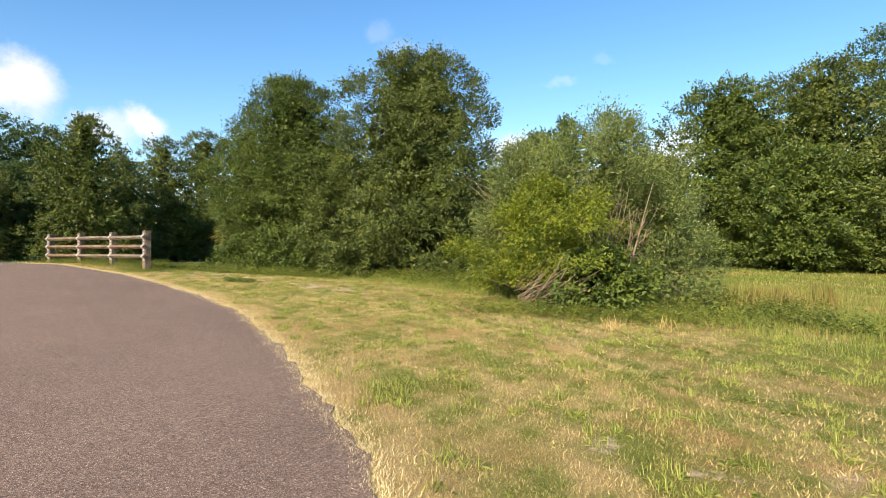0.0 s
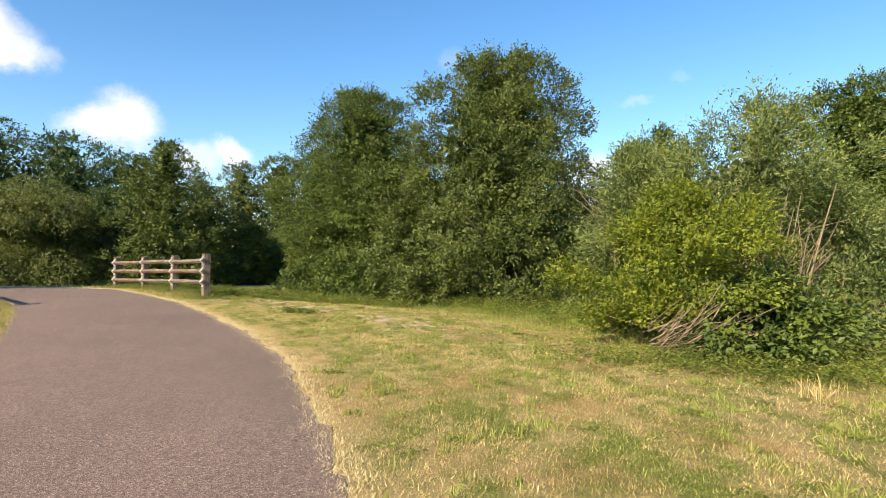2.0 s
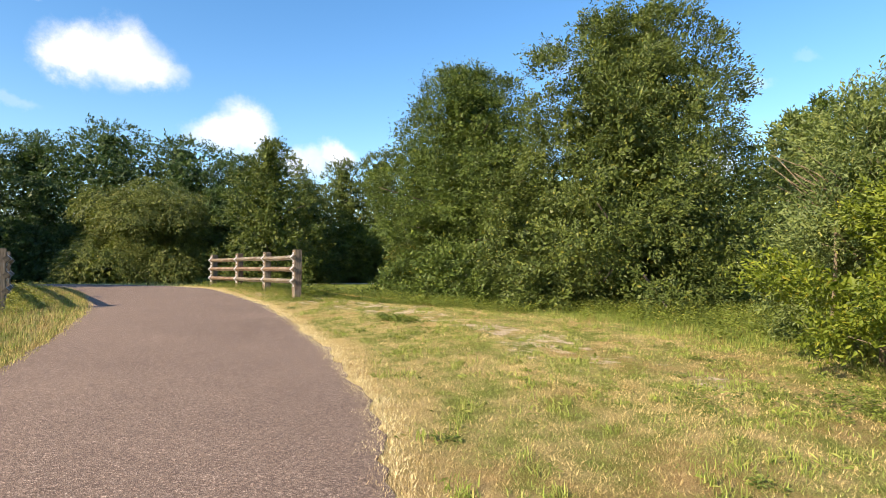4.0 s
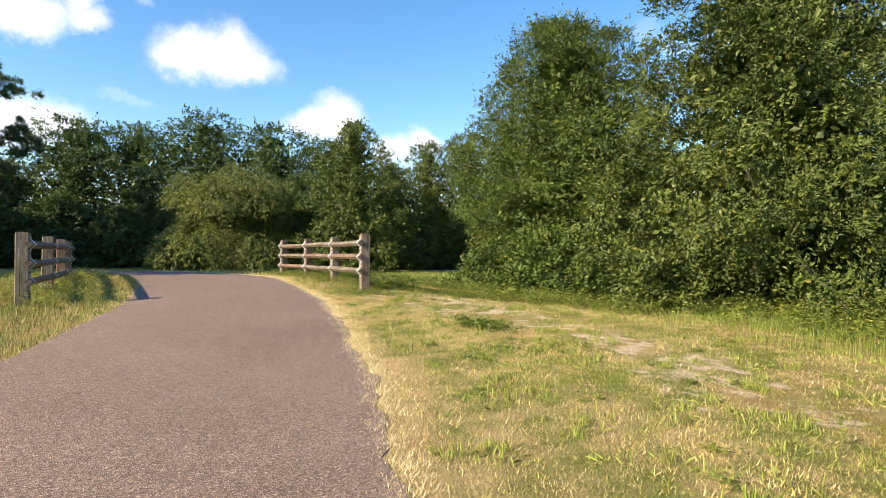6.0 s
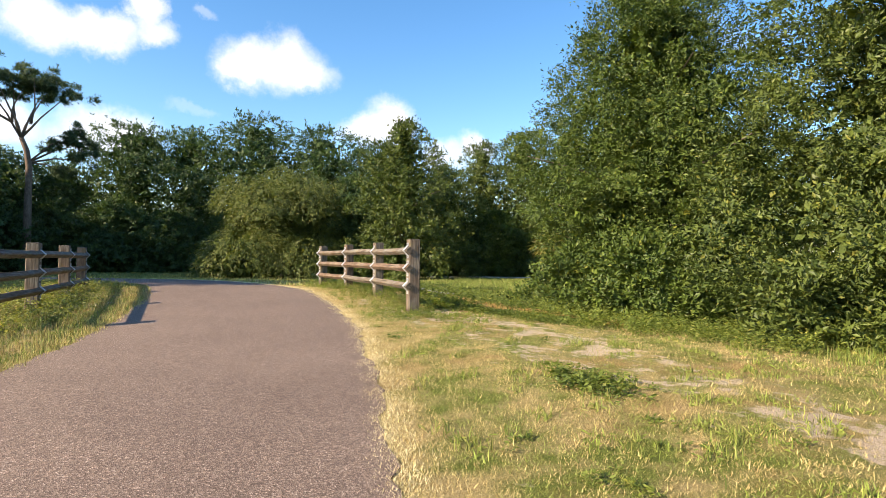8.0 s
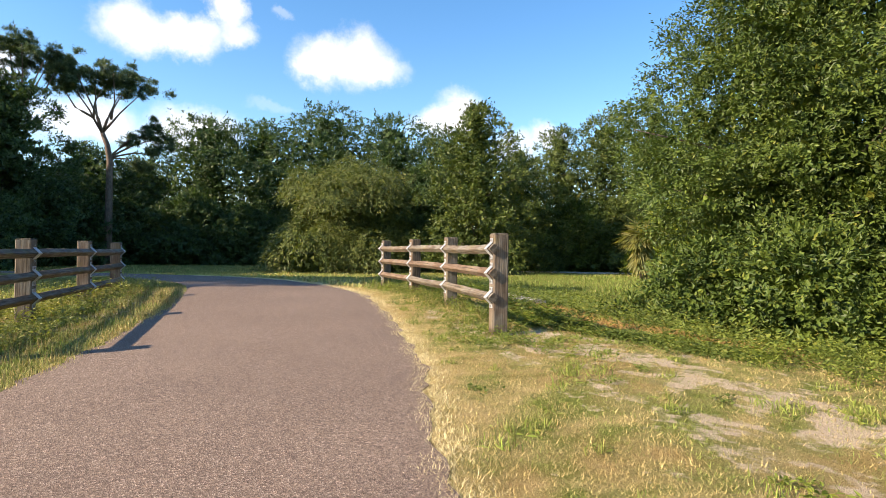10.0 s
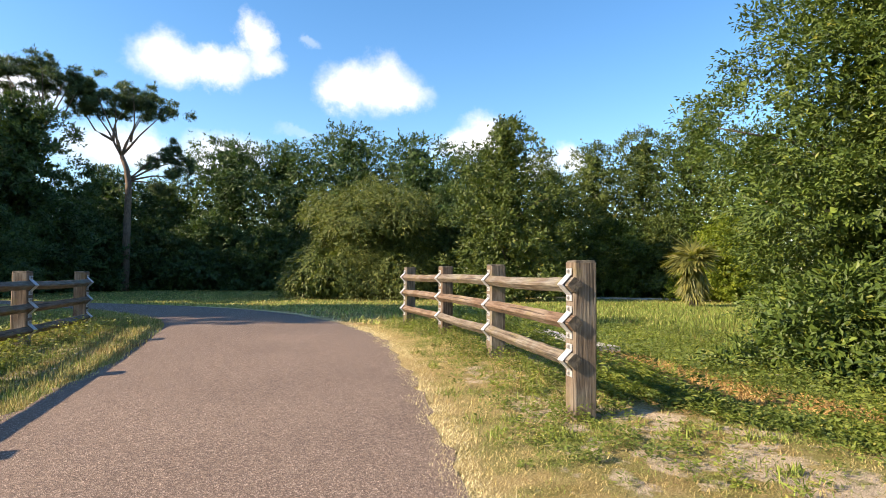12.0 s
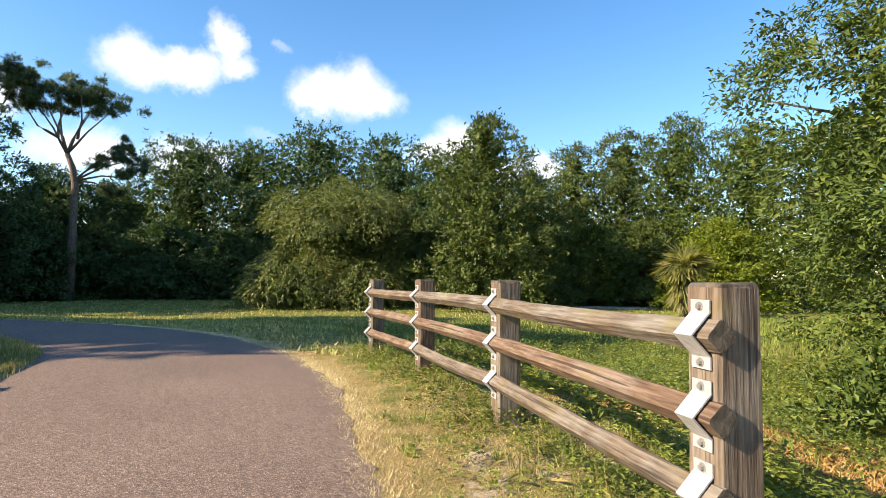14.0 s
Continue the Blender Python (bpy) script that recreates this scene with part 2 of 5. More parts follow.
def blade_material(name, straw, green, tip=0.25):
    m, nt, p, N, L = shader(name)
    geo = N("ShaderNodeNewGeometry")
    lush = N("ShaderNodeAttribute")
    lush.attribute_name = "lush"
    r1 = ramp(nt, [(0.0, (straw[0] * 0.5, straw[1] * 0.42, straw[2] * 0.33)), (0.3, tuple(c * 0.8 for c in straw)), (1.0, tuple(c * 1.2 for c in straw))])
    r2 = ramp(nt, [(0.0, tuple(c * 0.6 for c in green)), (1.0, tuple(c * 1.65 for c in green))])
    L(geo.outputs["Random Per Island"], r1.inputs[0]), L(geo.outputs["Random Per Island"], r2.inputs[0])
    co = N("ShaderNodeTexCoord")
    col = blend(nt, lush.outputs["Fac"], rusted(nt, r1.outputs[0], co.outputs["Object"]), r2.outputs[0])
    L(col, p.inputs["Base Color"])
    p.inputs["Roughness"].default_value = 0.6
    p.inputs["Specular IOR Level"].default_value = 0.25
    t = N("ShaderNodeBsdfTranslucent")
    L(col, t.inputs["Color"])
    mx = N("ShaderNodeMixShader")
    mx.inputs[0].default_value = tip
    L(p.outputs[0], mx.inputs[1]), L(t.outputs[0], mx.inputs[2])
    L(mx.outputs[0], nt.nodes["Material Output"].inputs["Surface"])
    return m


def concrete_material():
    m, nt, p, N, L = shader("pale_concrete")
    co = N("ShaderNodeTexCoord")
    n = noise_node(nt, 6, 8.0, 0.65, co.outputs["Object"])
    r = ramp(nt, [(0.3, (0.27, 0.25, 0.22)), (0.7, (0.52, 0.49, 0.44))])
    L(n.outputs["Fac"], r.inputs[0]), L(r.outputs[0], p.inputs["Base Color"])
    p.inputs["Roughness"].default_value = 0.9
    bump(nt, n.outputs["Fac"], 0.4, 0.02, p)
    return m


M_OAK = leaf_material("oak_leaves", (0.027, 0.05, 0.011), (0.058, 0.092, 0.018), (0.104, 0.146, 0.028), (0.165, 0.165, 0.027), 0.18)
M_OAK_B = leaf_material("oak_leaves_olive", (0.03, 0.049, 0.012), (0.065, 0.094, 0.021), (0.111, 0.143, 0.034), (0.19, 0.176, 0.032), 0.18)
M_DEEP = leaf_material("deep_green_leaves", (0.026, 0.05, 0.02), (0.049, 0.088, 0.031), (0.088, 0.132, 0.045), (0.104, 0.125, 0.05), 0.22)
M_OLIVE = leaf_material("vine_leaves_olive", (0.055, 0.074, 0.018), (0.1, 0.124, 0.03), (0.165, 0.186, 0.05), (0.235, 0.22, 0.065), 0.2)
M_WILLOW = leaf_material("grey_green_leaves", (0.068, 0.099, 0.033), (0.125, 0.168, 0.055), (0.209, 0.254, 0.094), (0.314, 0.312, 0.099), 0.35)
M_LIME = leaf_material("lime_leaves", (0.075, 0.11, 0.014), (0.14, 0.185, 0.022), (0.22, 0.26, 0.035), (0.32, 0.28, 0.04), 0.4)
M_PINE = leaf_material("pine_needles", (0.042, 0.07, 0.036), (0.075, 0.115, 0.058), (0.115, 0.155, 0.08), (0.15, 0.14, 0.075), 0.2)
M_WEED = leaf_material("weed_leaves", (0.068, 0.096, 0.018), (0.132, 0.172, 0.032), (0.21, 0.245, 0.055), (0.38, 0.31, 0.09), 0.3)
M_PALEWEED = leaf_material("pale_weed_leaves", (0.10, 0.12, 0.025), (0.20, 0.22, 0.05), (0.32, 0.31, 0.10), (0.48, 0.40, 0.18), 0.3)
M_PALM = leaf_material("palm_fronds", (0.09, 0.1, 0.03), (0.17, 0.17, 0.05), (0.26, 0.24, 0.09), (0.42, 0.33, 0.16), 0.35)
M_BARK = bark_material("grey_brown_bark", (0.055, 0.042, 0.032), (0.17, 0.14, 0.11))
M_PINEBARK = bark_material("pine_bark", (0.09, 0.06, 0.045), (0.22, 0.16, 0.125))
M_STEM = bark_material("dry_twig", (0.11, 0.082, 0.056), (0.27, 0.21, 0.14))
M_WOOD = wood_material()
M_ENDGRAIN = bark_material("weathered_end_grain", (0.035, 0.028, 0.022), (0.13, 0.105, 0.08))
M_ZINC = metal_material("galvanised_steel", (0.56, 0.56, 0.59), 0.6)
M_BOLT = metal_material("dull_steel_bolt", (0.36, 0.35, 0.34), 0.45)
M_ASPHALT = asphalt_material()
M_GROUND = ground_material()
M_FRINGE = blade_material("bleached_straw", (0.84, 0.72, 0.43), (0.34, 0.33, 0.11))
M_LAWN = blade_material("lawn_blades", (0.67, 0.515, 0.235), (0.20, 0.25, 0.05))
M_MEADOW = blade_material("meadow_blades", (0.40, 0.30, 0.13), (0.135, 0.19, 0.034))
M_RUSTY = blade_material("rusty_seed_heads", (0.26, 0.185, 0.08), (0.16, 0.18, 0.04))
M_DEAD = blade_material("dead_orange_grass", (0.62, 0.40, 0.17), (0.25, 0.24, 0.06))
M_CONCRETE = concrete_material()


# ---- shape helpers ----
def part(name, bm, material, parent, label=""):
    me = bpy.data.meshes.new(name)
    bm.to_mesh(me)
    bm.free()
    me.materials.append(material)
    ob = new(name, me)
    ob.parent = parent
    return tagged(ob, label)


def sheet(name, verts, faces, material, parent=None, attrs=(), smooth=False):
    """One mesh from numpy arrays: verts (n,3), faces (m,k) all with k corners."""
    me = bpy.data.meshes.new(name)
    n, (m, k) = len(verts), faces.shape
    me.vertices.add(n)
    me.vertices.foreach_set("co", np.ascontiguousarray(verts, dtype=np.float32).ravel())
    me.loops.add(m * k)
    me.loops.foreach_set("vertex_index", np.ascontiguousarray(faces, dtype=np.int32).ravel())
    me.polygons.add(m)
    me.polygons.foreach_set("loop_start", np.arange(0, m * k, k, dtype=np.int32))
    me.polygons.foreach_set("loop_total", np.full(m, k, dtype=np.int32))
    me.polygons.foreach_set("use_smooth", np.full(m, smooth, dtype=bool))
    for key, values in attrs:
        me.attributes.new(key, "FLOAT", "POINT").data.foreach_set("value", np.ascontiguousarray(values, dtype=np.float32))
    me.update(calc_edges=True)
    me.materials.append(material)
    ob = new(name, me)
    ob.parent = parent
    return ob


def unit(a):
    return a / np.maximum(np.linalg.norm(a, axis=-1, keepdims=True), 1e-6)


def tube(bm, pts, radii, sides=8, squash=1.0):
    """A tapering limb through pts."""
    rings = []
    for i, p in enumerate(pts):
        d = (pts[min(i + 1, len(pts) - 1)] - pts[max(i - 1, 0)]).normalized()
        a = d.orthogonal().normalized()
        b = d.cross(a)
        rings.append([bm.verts.new(p + (a * math.cos(2 * math.pi * k / sides) + b * squash * math.sin(2 * math.pi * k / sides)) * radii[i]) for k in range(sides)])
    for r0, r1 in zip(rings, rings[1:]):
        for k in range(sides):
            bm.faces.new((r0[k], r0[(k + 1) % sides], r1[(k + 1) % sides], r1[k]))
    bm.faces.new(rings[-1])
    bm.faces.new(rings[0][::-1])
    for f in bm.faces:
        f.smooth = True


# ---- lie of the land ----
# right-hand edge of the path, from the start to where it turns away
EDGE = [(0.9, -14), (0.75, -8), (0.5, -3), (0.1, 1.0), (-0.35, 3.0), (-1.0, 4.6), (-1.65, 6.1), (-2.75, 8.3), (-3.8, 10.1), (-5.25, 12.05), (-6.9, 14.0), (-8.2, 15.45),
        (-9.7, 17.0), (-11.4, 18.45), (-13.1, 19.8), (-15.1, 21.05), (-17.4, 22.0), (-20.2, 22.6), (-24, 22.7), (-30, 22.0), (-40, 20.0), (-60, 15.0), (-90, 8.0)]
PATH_WIDTH = 3.4


def spline(points, step):
    p = np.array(points, float)
    p = np.vstack([2 * p[0] - p[1], p, 2 * p[-1] - p[-2]])
    out = []
    for i in range(1, len(p) - 2):
        n = max(2, int(np.linalg.norm(p[i + 1] - p[i]) / step))
        t = np.linspace(0, 1, n, endpoint=False)[:, None]
        a, b, c, d = p[i - 1:i + 3]
        out.append(0.5 * (2 * b + (c - a) * t + (2 * a - 5 * b + 4 * c - d) * t * t + (3 * b - a - 3 * c + d) * t ** 3))
    return np.vstack(out + [p[-2:-1]])


EDGE_R = spline(EDGE, 0.15)
tang = unit(np.gradient(EDGE_R, axis=0))
EDGE_N = np.stack([tang[:, 1], -tang[:, 0]], 1)      # to the right of the walk
EDGE_COARSE, NORMAL_COARSE = EDGE_R[::3], EDGE_N[::3]


def exact_beside(x, y):
    x, y = np.asarray(x, float), np.asarray(y, float)
    out = np.empty(x.size)
    flat = np.stack([x.ravel(), y.ravel()], 1)
    for i in range(0, len(flat), 20000):
        d = flat[i:i + 20000, None, :] - EDGE_COARSE[None]
        k = (d ** 2).sum(-1).argmin(1)
        out[i:i + 20000] = (d[np.arange(len(k)), k] * NORMAL_COARSE[k]).sum(-1)
    return out.reshape(x.shape)


GX, GY, GS = -32.0, -8.0, 0.2
GRID = exact_beside(*np.meshgrid(GX + GS * np.arange(320), GY + GS * np.arange(260)))


def beside(x, y):
    """Distance to the right of the path's right edge (negative: on or beyond the path)."""
    x, y = np.asarray(x, float), np.asarray(y, float)
    u, v = (x - GX) / GS, (y - GY) / GS
    inside = (u >= 0) & (u < 318.9) & (v >= 0) & (v < 258.9)
    i, j = np.clip(u, 0, 318).astype(int), np.clip(v, 0, 258).astype(int)
    a, b = u - i, v - j
    out = (GRID[j, i] * (1 - a) + GRID[j, i + 1] * a) * (1 - b) + (GRID[j + 1, i] * (1 - a) + GRID[j + 1, i + 1] * a) * b
    if not inside.all():
        out = np.array(out)
        out[~inside] = exact_beside(x[~inside], y[~inside])
    return out


def smooth01(v, a, b):
    t = np.clip((v - a) / (b - a), 0, 1)
    return t * t * (3 - 2 * t)


def far_side(x):
    """How far the path's other edge lies from its right edge: it narrows past the culvert."""
    return -PATH_WIDTH + 0.45 * smooth01(-np.asarray(x, float), 15.0, 20.0)


def waves(x, y, seed, size):
    """Cheap smooth noise, about -1 to 1."""
    r = np.random.RandomState(seed)
    out = 0
    for k in range(7):
        a, ph, f = r.uniform(0, 6.28), r.uniform(0, 6.28), r.uniform(0.6, 1.9) / size
        out = out + np.sin((x * math.cos(a) + y * math.sin(a)) * f * 6.28 + ph)
    return out / 3.6


def height(x, y, s=None):
    """Height of the ground: a rise to the culvert, a ditch beside it, and a lower meadow behind."""
    x, y = np.asarray(x, float), np.asarray(y, float)
    s = beside(x, y) if s is None else s
    u = -0.49 * x + 0.87 * y
    base = 0.037 * np.clip(u, -6, 24.5) - 0.5 * smooth01(u, 29, 43)
    ditch = np.exp(-((x + 9.5) ** 2 + (y - 26.0) ** 2) / 45)
    drop = smooth01(s, 0.8, 8.5) * (0.22 + 0.72 * ditch)
    lumps = 0.025 * waves(x, y, 3, 2.2) * smooth01(np.abs(s + PATH_WIDTH / 2), PATH_WIDTH / 2 + 0.3, PATH_WIDTH / 2 + 2.0)
    dip = 0.05 * np.exp(-((x + 9.7) ** 2 + (y - 18.9) ** 2) / 1.2)
    return base - drop + lumps - dip


def height_at(x, y):
    return float(height(np.array([x]), np.array([y]))[0])


def sandy(x, y):
    """Bare, trodden soil: a strip past the fence's end and worn spots in the lawn."""
    line = np.array([(-14.0, 21.2), (-11.8, 19.7), (-10.2, 18.7), (-8.6, 18.6), (-7.5, 18.1), (-6.3, 17.3), (-5.3, 16.5), (-4.0, 15.8), (-2.9, 14.6), (-2.2, 13.1)])
    d = np.full(np.shape(x), 1e9)
    for a, b in zip(line, line[1:]):
        ab = b - a
        t = np.clip(((x - a[0]) * ab[0] + (y - a[1]) * ab[1]) / (ab @ ab), 0, 1)
        d = np.minimum(d, np.hypot(x - a[0] - t * ab[0], y - a[1] - t * ab[1]))
    out = 0.55 * np.exp(-(d / (0.75 + 0.6 * smooth01(-x, 4.5, 6.5))) ** 2) * smooth01(x + y, 7.0, 9.0)
    for cx, cy, r in ((1.08, 3.85, 0.3), (1.6, 3.45, 0.2), (2.17, 4.72, 0.3), (2.0, 3.35, 0.22), (2.45, 3.4, 0.25), (-0.6, 12.2, 0.7), (-16.6, 17.2, 1.2), (-14.9, 16.0, 0.6)):
        out = out + 0.4 * np.exp(-((x - cx) ** 2 + (y - cy) ** 2) / (r * r))
    broken = waves(x, y, 31, 1.0) + 0.9 * waves(x, y, 33, 0.45)
    return np.clip(out * (0.55 + 0.95 * smooth01(broken, -0.4, 0.5)), 0, 0.8)


def lushness(x, y, s):
    """0 dry straw to 1 green."""
    v = 0.44 + 0.16 * waves(x, y, 5, 3.2) + 0.2 * waves(x, y, 9, 1.1) + 0.3 * waves(x, y, 19, 0.42)
    v = v + 0.6 * smooth01(s, 5.5, 8.5) + 0.35 * smooth01(s, 2.2, 3.6) * smooth01(-0.49 * x + 0.87 * y, 20.5, 22.5)
    v = v - 0.75 * np.exp(-(s / 0.4) ** 2) + 0.08 * smooth01(s, -PATH_WIDTH - 0.4, -PATH_WIDTH - 1.6)
    v = v - 0.45 * np.exp(-((x - 5.6) ** 2 / 8 + (y - 10.0) ** 2 / 3)) + 0.3 * np.exp(-((x - 5.5) ** 2 / 6 + (y - 7.0) ** 2 / 3))
    v = v - 0.8 * np.exp(-((x - 9.5) ** 2 + (y - 15.5) ** 2) / 14)
    return np.clip(v, 0, 1)


def build_ground():
    def axis(a, b):
        core = np.arange(a, b, 0.22)
        grow = 0.25 * 1.13 ** np.arange(1, 64)
        grow = np.cumsum(grow)
        return np.concatenate([(a - grow)[::-1], core, b + grow])
    xs, ys = axis(-22, 9), axis(-2, 30)
    X, Y = np.meshgrid(xs, ys)
    s = beside(X, Y)
    Z = height(X, Y, s)
    under = (s < -0.3) & (s > far_side(X) + 0.35)
    Z = np.where(under, Z - 0.06, Z)
    nx, ny = len(xs), len(ys)
    i = np.arange(nx * ny).reshape(ny, nx)
    faces = np.stack([i[:-1, :-1], i[:-1, 1:], i[1:, 1:], i[1:, :-1]], -1).reshape(-1, 4)
    verts = np.stack([X, Y, Z], -1).reshape(-1, 3)
    ob = sheet("ground", verts, faces, M_GROUND, None, (("lush", lushness(X, Y, s).ravel()), ("sand", sandy(X, Y).ravel())), True)
    tagged(ob, "dry mown grass with bare sandy patches beside the path", "ground", kind="structure")


def build_path():
    r = np.random.RandomState(4)
    n = len(EDGE_R)
    along = np.concatenate([[0], np.cumsum(np.linalg.norm(np.diff(EDGE_R, axis=0), axis=1))])
    def ragged(seed):
        return sum(a * np.sin(along * f + seed * k) for k, (a, f) in enumerate(((0.03, 2.1), (0.026, 5.3), (0.024, 11.7), (0.018, 19.0)), 1)) + r.uniform(-0.008, 0.008, n)
    cols = np.linspace(0, 1, 11)
    left, right = far_side(EDGE_R[:, 0]) + ragged(2.2), 0.06 + ragged(0.7)
    offs = right[:, None] + (left - right)[:, None] * cols[None]
    P = EDGE_R[:, None, :] + EDGE_N[:, None, :] * offs[..., None]
    Z = height(P[..., 0], P[..., 1])
    camber = 0.03 * (1 - (2 * cols - 1) ** 2)
    Z = Z + 0.012 + camber[None]
    top = np.concatenate([P, Z[..., None]], -1)
    skirt = top.copy()
    rim0, rim1 = skirt[:, :1].copy(), skirt[:, -1:].copy()
    rim0[..., 2] -= 0.09
    rim1[..., 2] -= 0.09
    top = np.concatenate([rim0, top, rim1], 1)
    c = top.shape[1]
    i = np.arange(n * c).reshape(n, c)
    faces = np.stack([i[:-1, :-1], i[1:, :-1], i[1:, 1:], i[:-1, 1:]], -1).reshape(-1, 4)
    ob = sheet("path", top.reshape(-1, 3), faces[:, ::-1], M_ASPHALT)
    tagged(ob, "worn reddish-brown asphalt footpath curving away", "path", kind="structure")


build_ground()
build_path()


# ---- fences ----
def post_mesh(seed):
    """A square post with eased edges and a weathered, faceted top; local z up."""
    r = random.Random(seed)
    bm = bmesh.new()
    w, h = 0.10, 1.245
    prof = []
    for cx, cy in ((1, 1), (-1, 1), (-1, -1), (1, -1)):
        e = 0.014
        pts = [(cx * w, cy * (w - e)), (cx * (w - e), cy * w)]
        prof += pts if cx * cy > 0 else pts[::-1]
    rings = []
    for z, k in ((-0.25, 1.0), (0.1, 1.0), (0.45, 1.004), (0.8, 0.996), (1.1, 1.0), (h - 0.02, 1.0), (h - 0.006, 0.965), (h, 0.9)):
        rings.append([bm.verts.new((x * k + r.uniform(-0.0025, 0.0025), y * k + r.uniform(-0.0025, 0.0025), z + r.uniform(-0.004, 0.004))) for x, y in prof])
    for a, b in zip(rings[:-2], rings[1:-2]):
        for k in range(8):
            bm.faces.new((a[k], a[(k + 1) % 8], b[(k + 1) % 8], b[k]))
    tip = bm.verts.new((r.uniform(-0.02, 0.02), r.uniform(-0.02, 0.02), h + 0.002))
    for k in range(8):
        bm.faces.new((rings[-1][k], rings[-1][(k + 1) % 8], tip)).material_index = 1
        bm.faces.new((rings[-2][k], rings[-2][(k + 1) % 8], rings[-1][(k + 1) % 8], rings[-1][k])).material_index = 1
        bm.faces.new((rings[-3][k], rings[-3][(k + 1) % 8], rings[-2][(k + 1) % 8], rings[-2][k])).material_index = 1
    return bm


def rail_mesh(length, seed):
    """A square rail turned on edge, with worn corners and a slight warp; local z along it."""
    r = random.Random(seed)
    bm = bmesh.new()
    q = 0.066
    n = 14
    wx, wy = r.uniform(-0.015, 0.015), r.uniform(-0.018, 0.012)
    rings = []
    for i in range(n + 1):
        t = i / n
        bow = math.sin(math.pi * t)
        ring = []
        for k in range(4):
            for da in (-0.14, 0.14):
                a = k * math.pi / 2 + da
                rr = q * (0.97 + r.uniform(-0.07, 0.05))
                ring.append(bm.verts.new((math.cos(a) * rr + wx * bow, math.sin(a) * rr + wy * bow, t * length)))
        rings.append(ring)
    for a, b in zip(rings, rings[1:]):
        for k in range(8):
            bm.faces.new((a[k], a[(k + 1) % 8], b[(k + 1) % 8], b[k]))
    bm.faces.new(rings[0][::-1]).material_index = 1
    bm.faces.new(rings[-1]).material_index = 1
    return bm


def strap_mesh():
    """A bent steel strap that holds a rail on edge: two bolted flanges and a diamond nose. x along the fence, y out from the post, z up."""
    bm = bmesh.new()
    q, th, half = 0.083, 0.006, 0.056
    prof = [(0.0, 0.138), (0.0, 0.086), (q, 0.0), (0.0, -0.086), (0.0, -0.138)]
    inner = [bm.verts.new((-half, y, z)) for y, z in prof], [bm.verts.new((half, y, z)) for y, z in prof]
    outer_p = [(th, 0.138), (th, 0.089), (q + th * 1.5, 0.0), (th, -0.089), (th, -0.138)]
    outer = [bm.verts.new((-half, y, z)) for y, z in outer_p], [bm.verts.new((half, y, z)) for y, z in outer_p]
    for k in range(4):
        bm.faces.new((outer[0][k], outer[0][k + 1], outer[1][k + 1], outer[1][k]))
        bm.faces.new((inner[0][k], inner[1][k], inner[1][k + 1], inner[0][k + 1]))
        bm.faces.new((inner[0][k], inner[0][k + 1], outer[0][k + 1], outer[0][k]))
        bm.faces.new((inner[1][k], outer[1][k], outer[1][k + 1], inner[1][k + 1]))
    for k in (0, 4):
        bm.faces.new((inner[0][k], outer[0][k], outer[1][k], inner[1][k]))
    bmesh.ops.recalc_face_normals(bm, faces=bm.faces)
    return bm


def bolt_mesh():
    bm = bmesh.new()
    bmesh.ops.create_cone(bm, cap_ends=True, segments=12, radius1=0.019, radius2=0.019, depth=0.003, matrix=pose(0, 0.0015, 0, 90))
    bmesh.ops.create_cone(bm, cap_ends=True, segments=6, radius1=0.012, radius2=0.011, depth=0.012, matrix=pose(0, 0.009, 0, 90))
    return bm


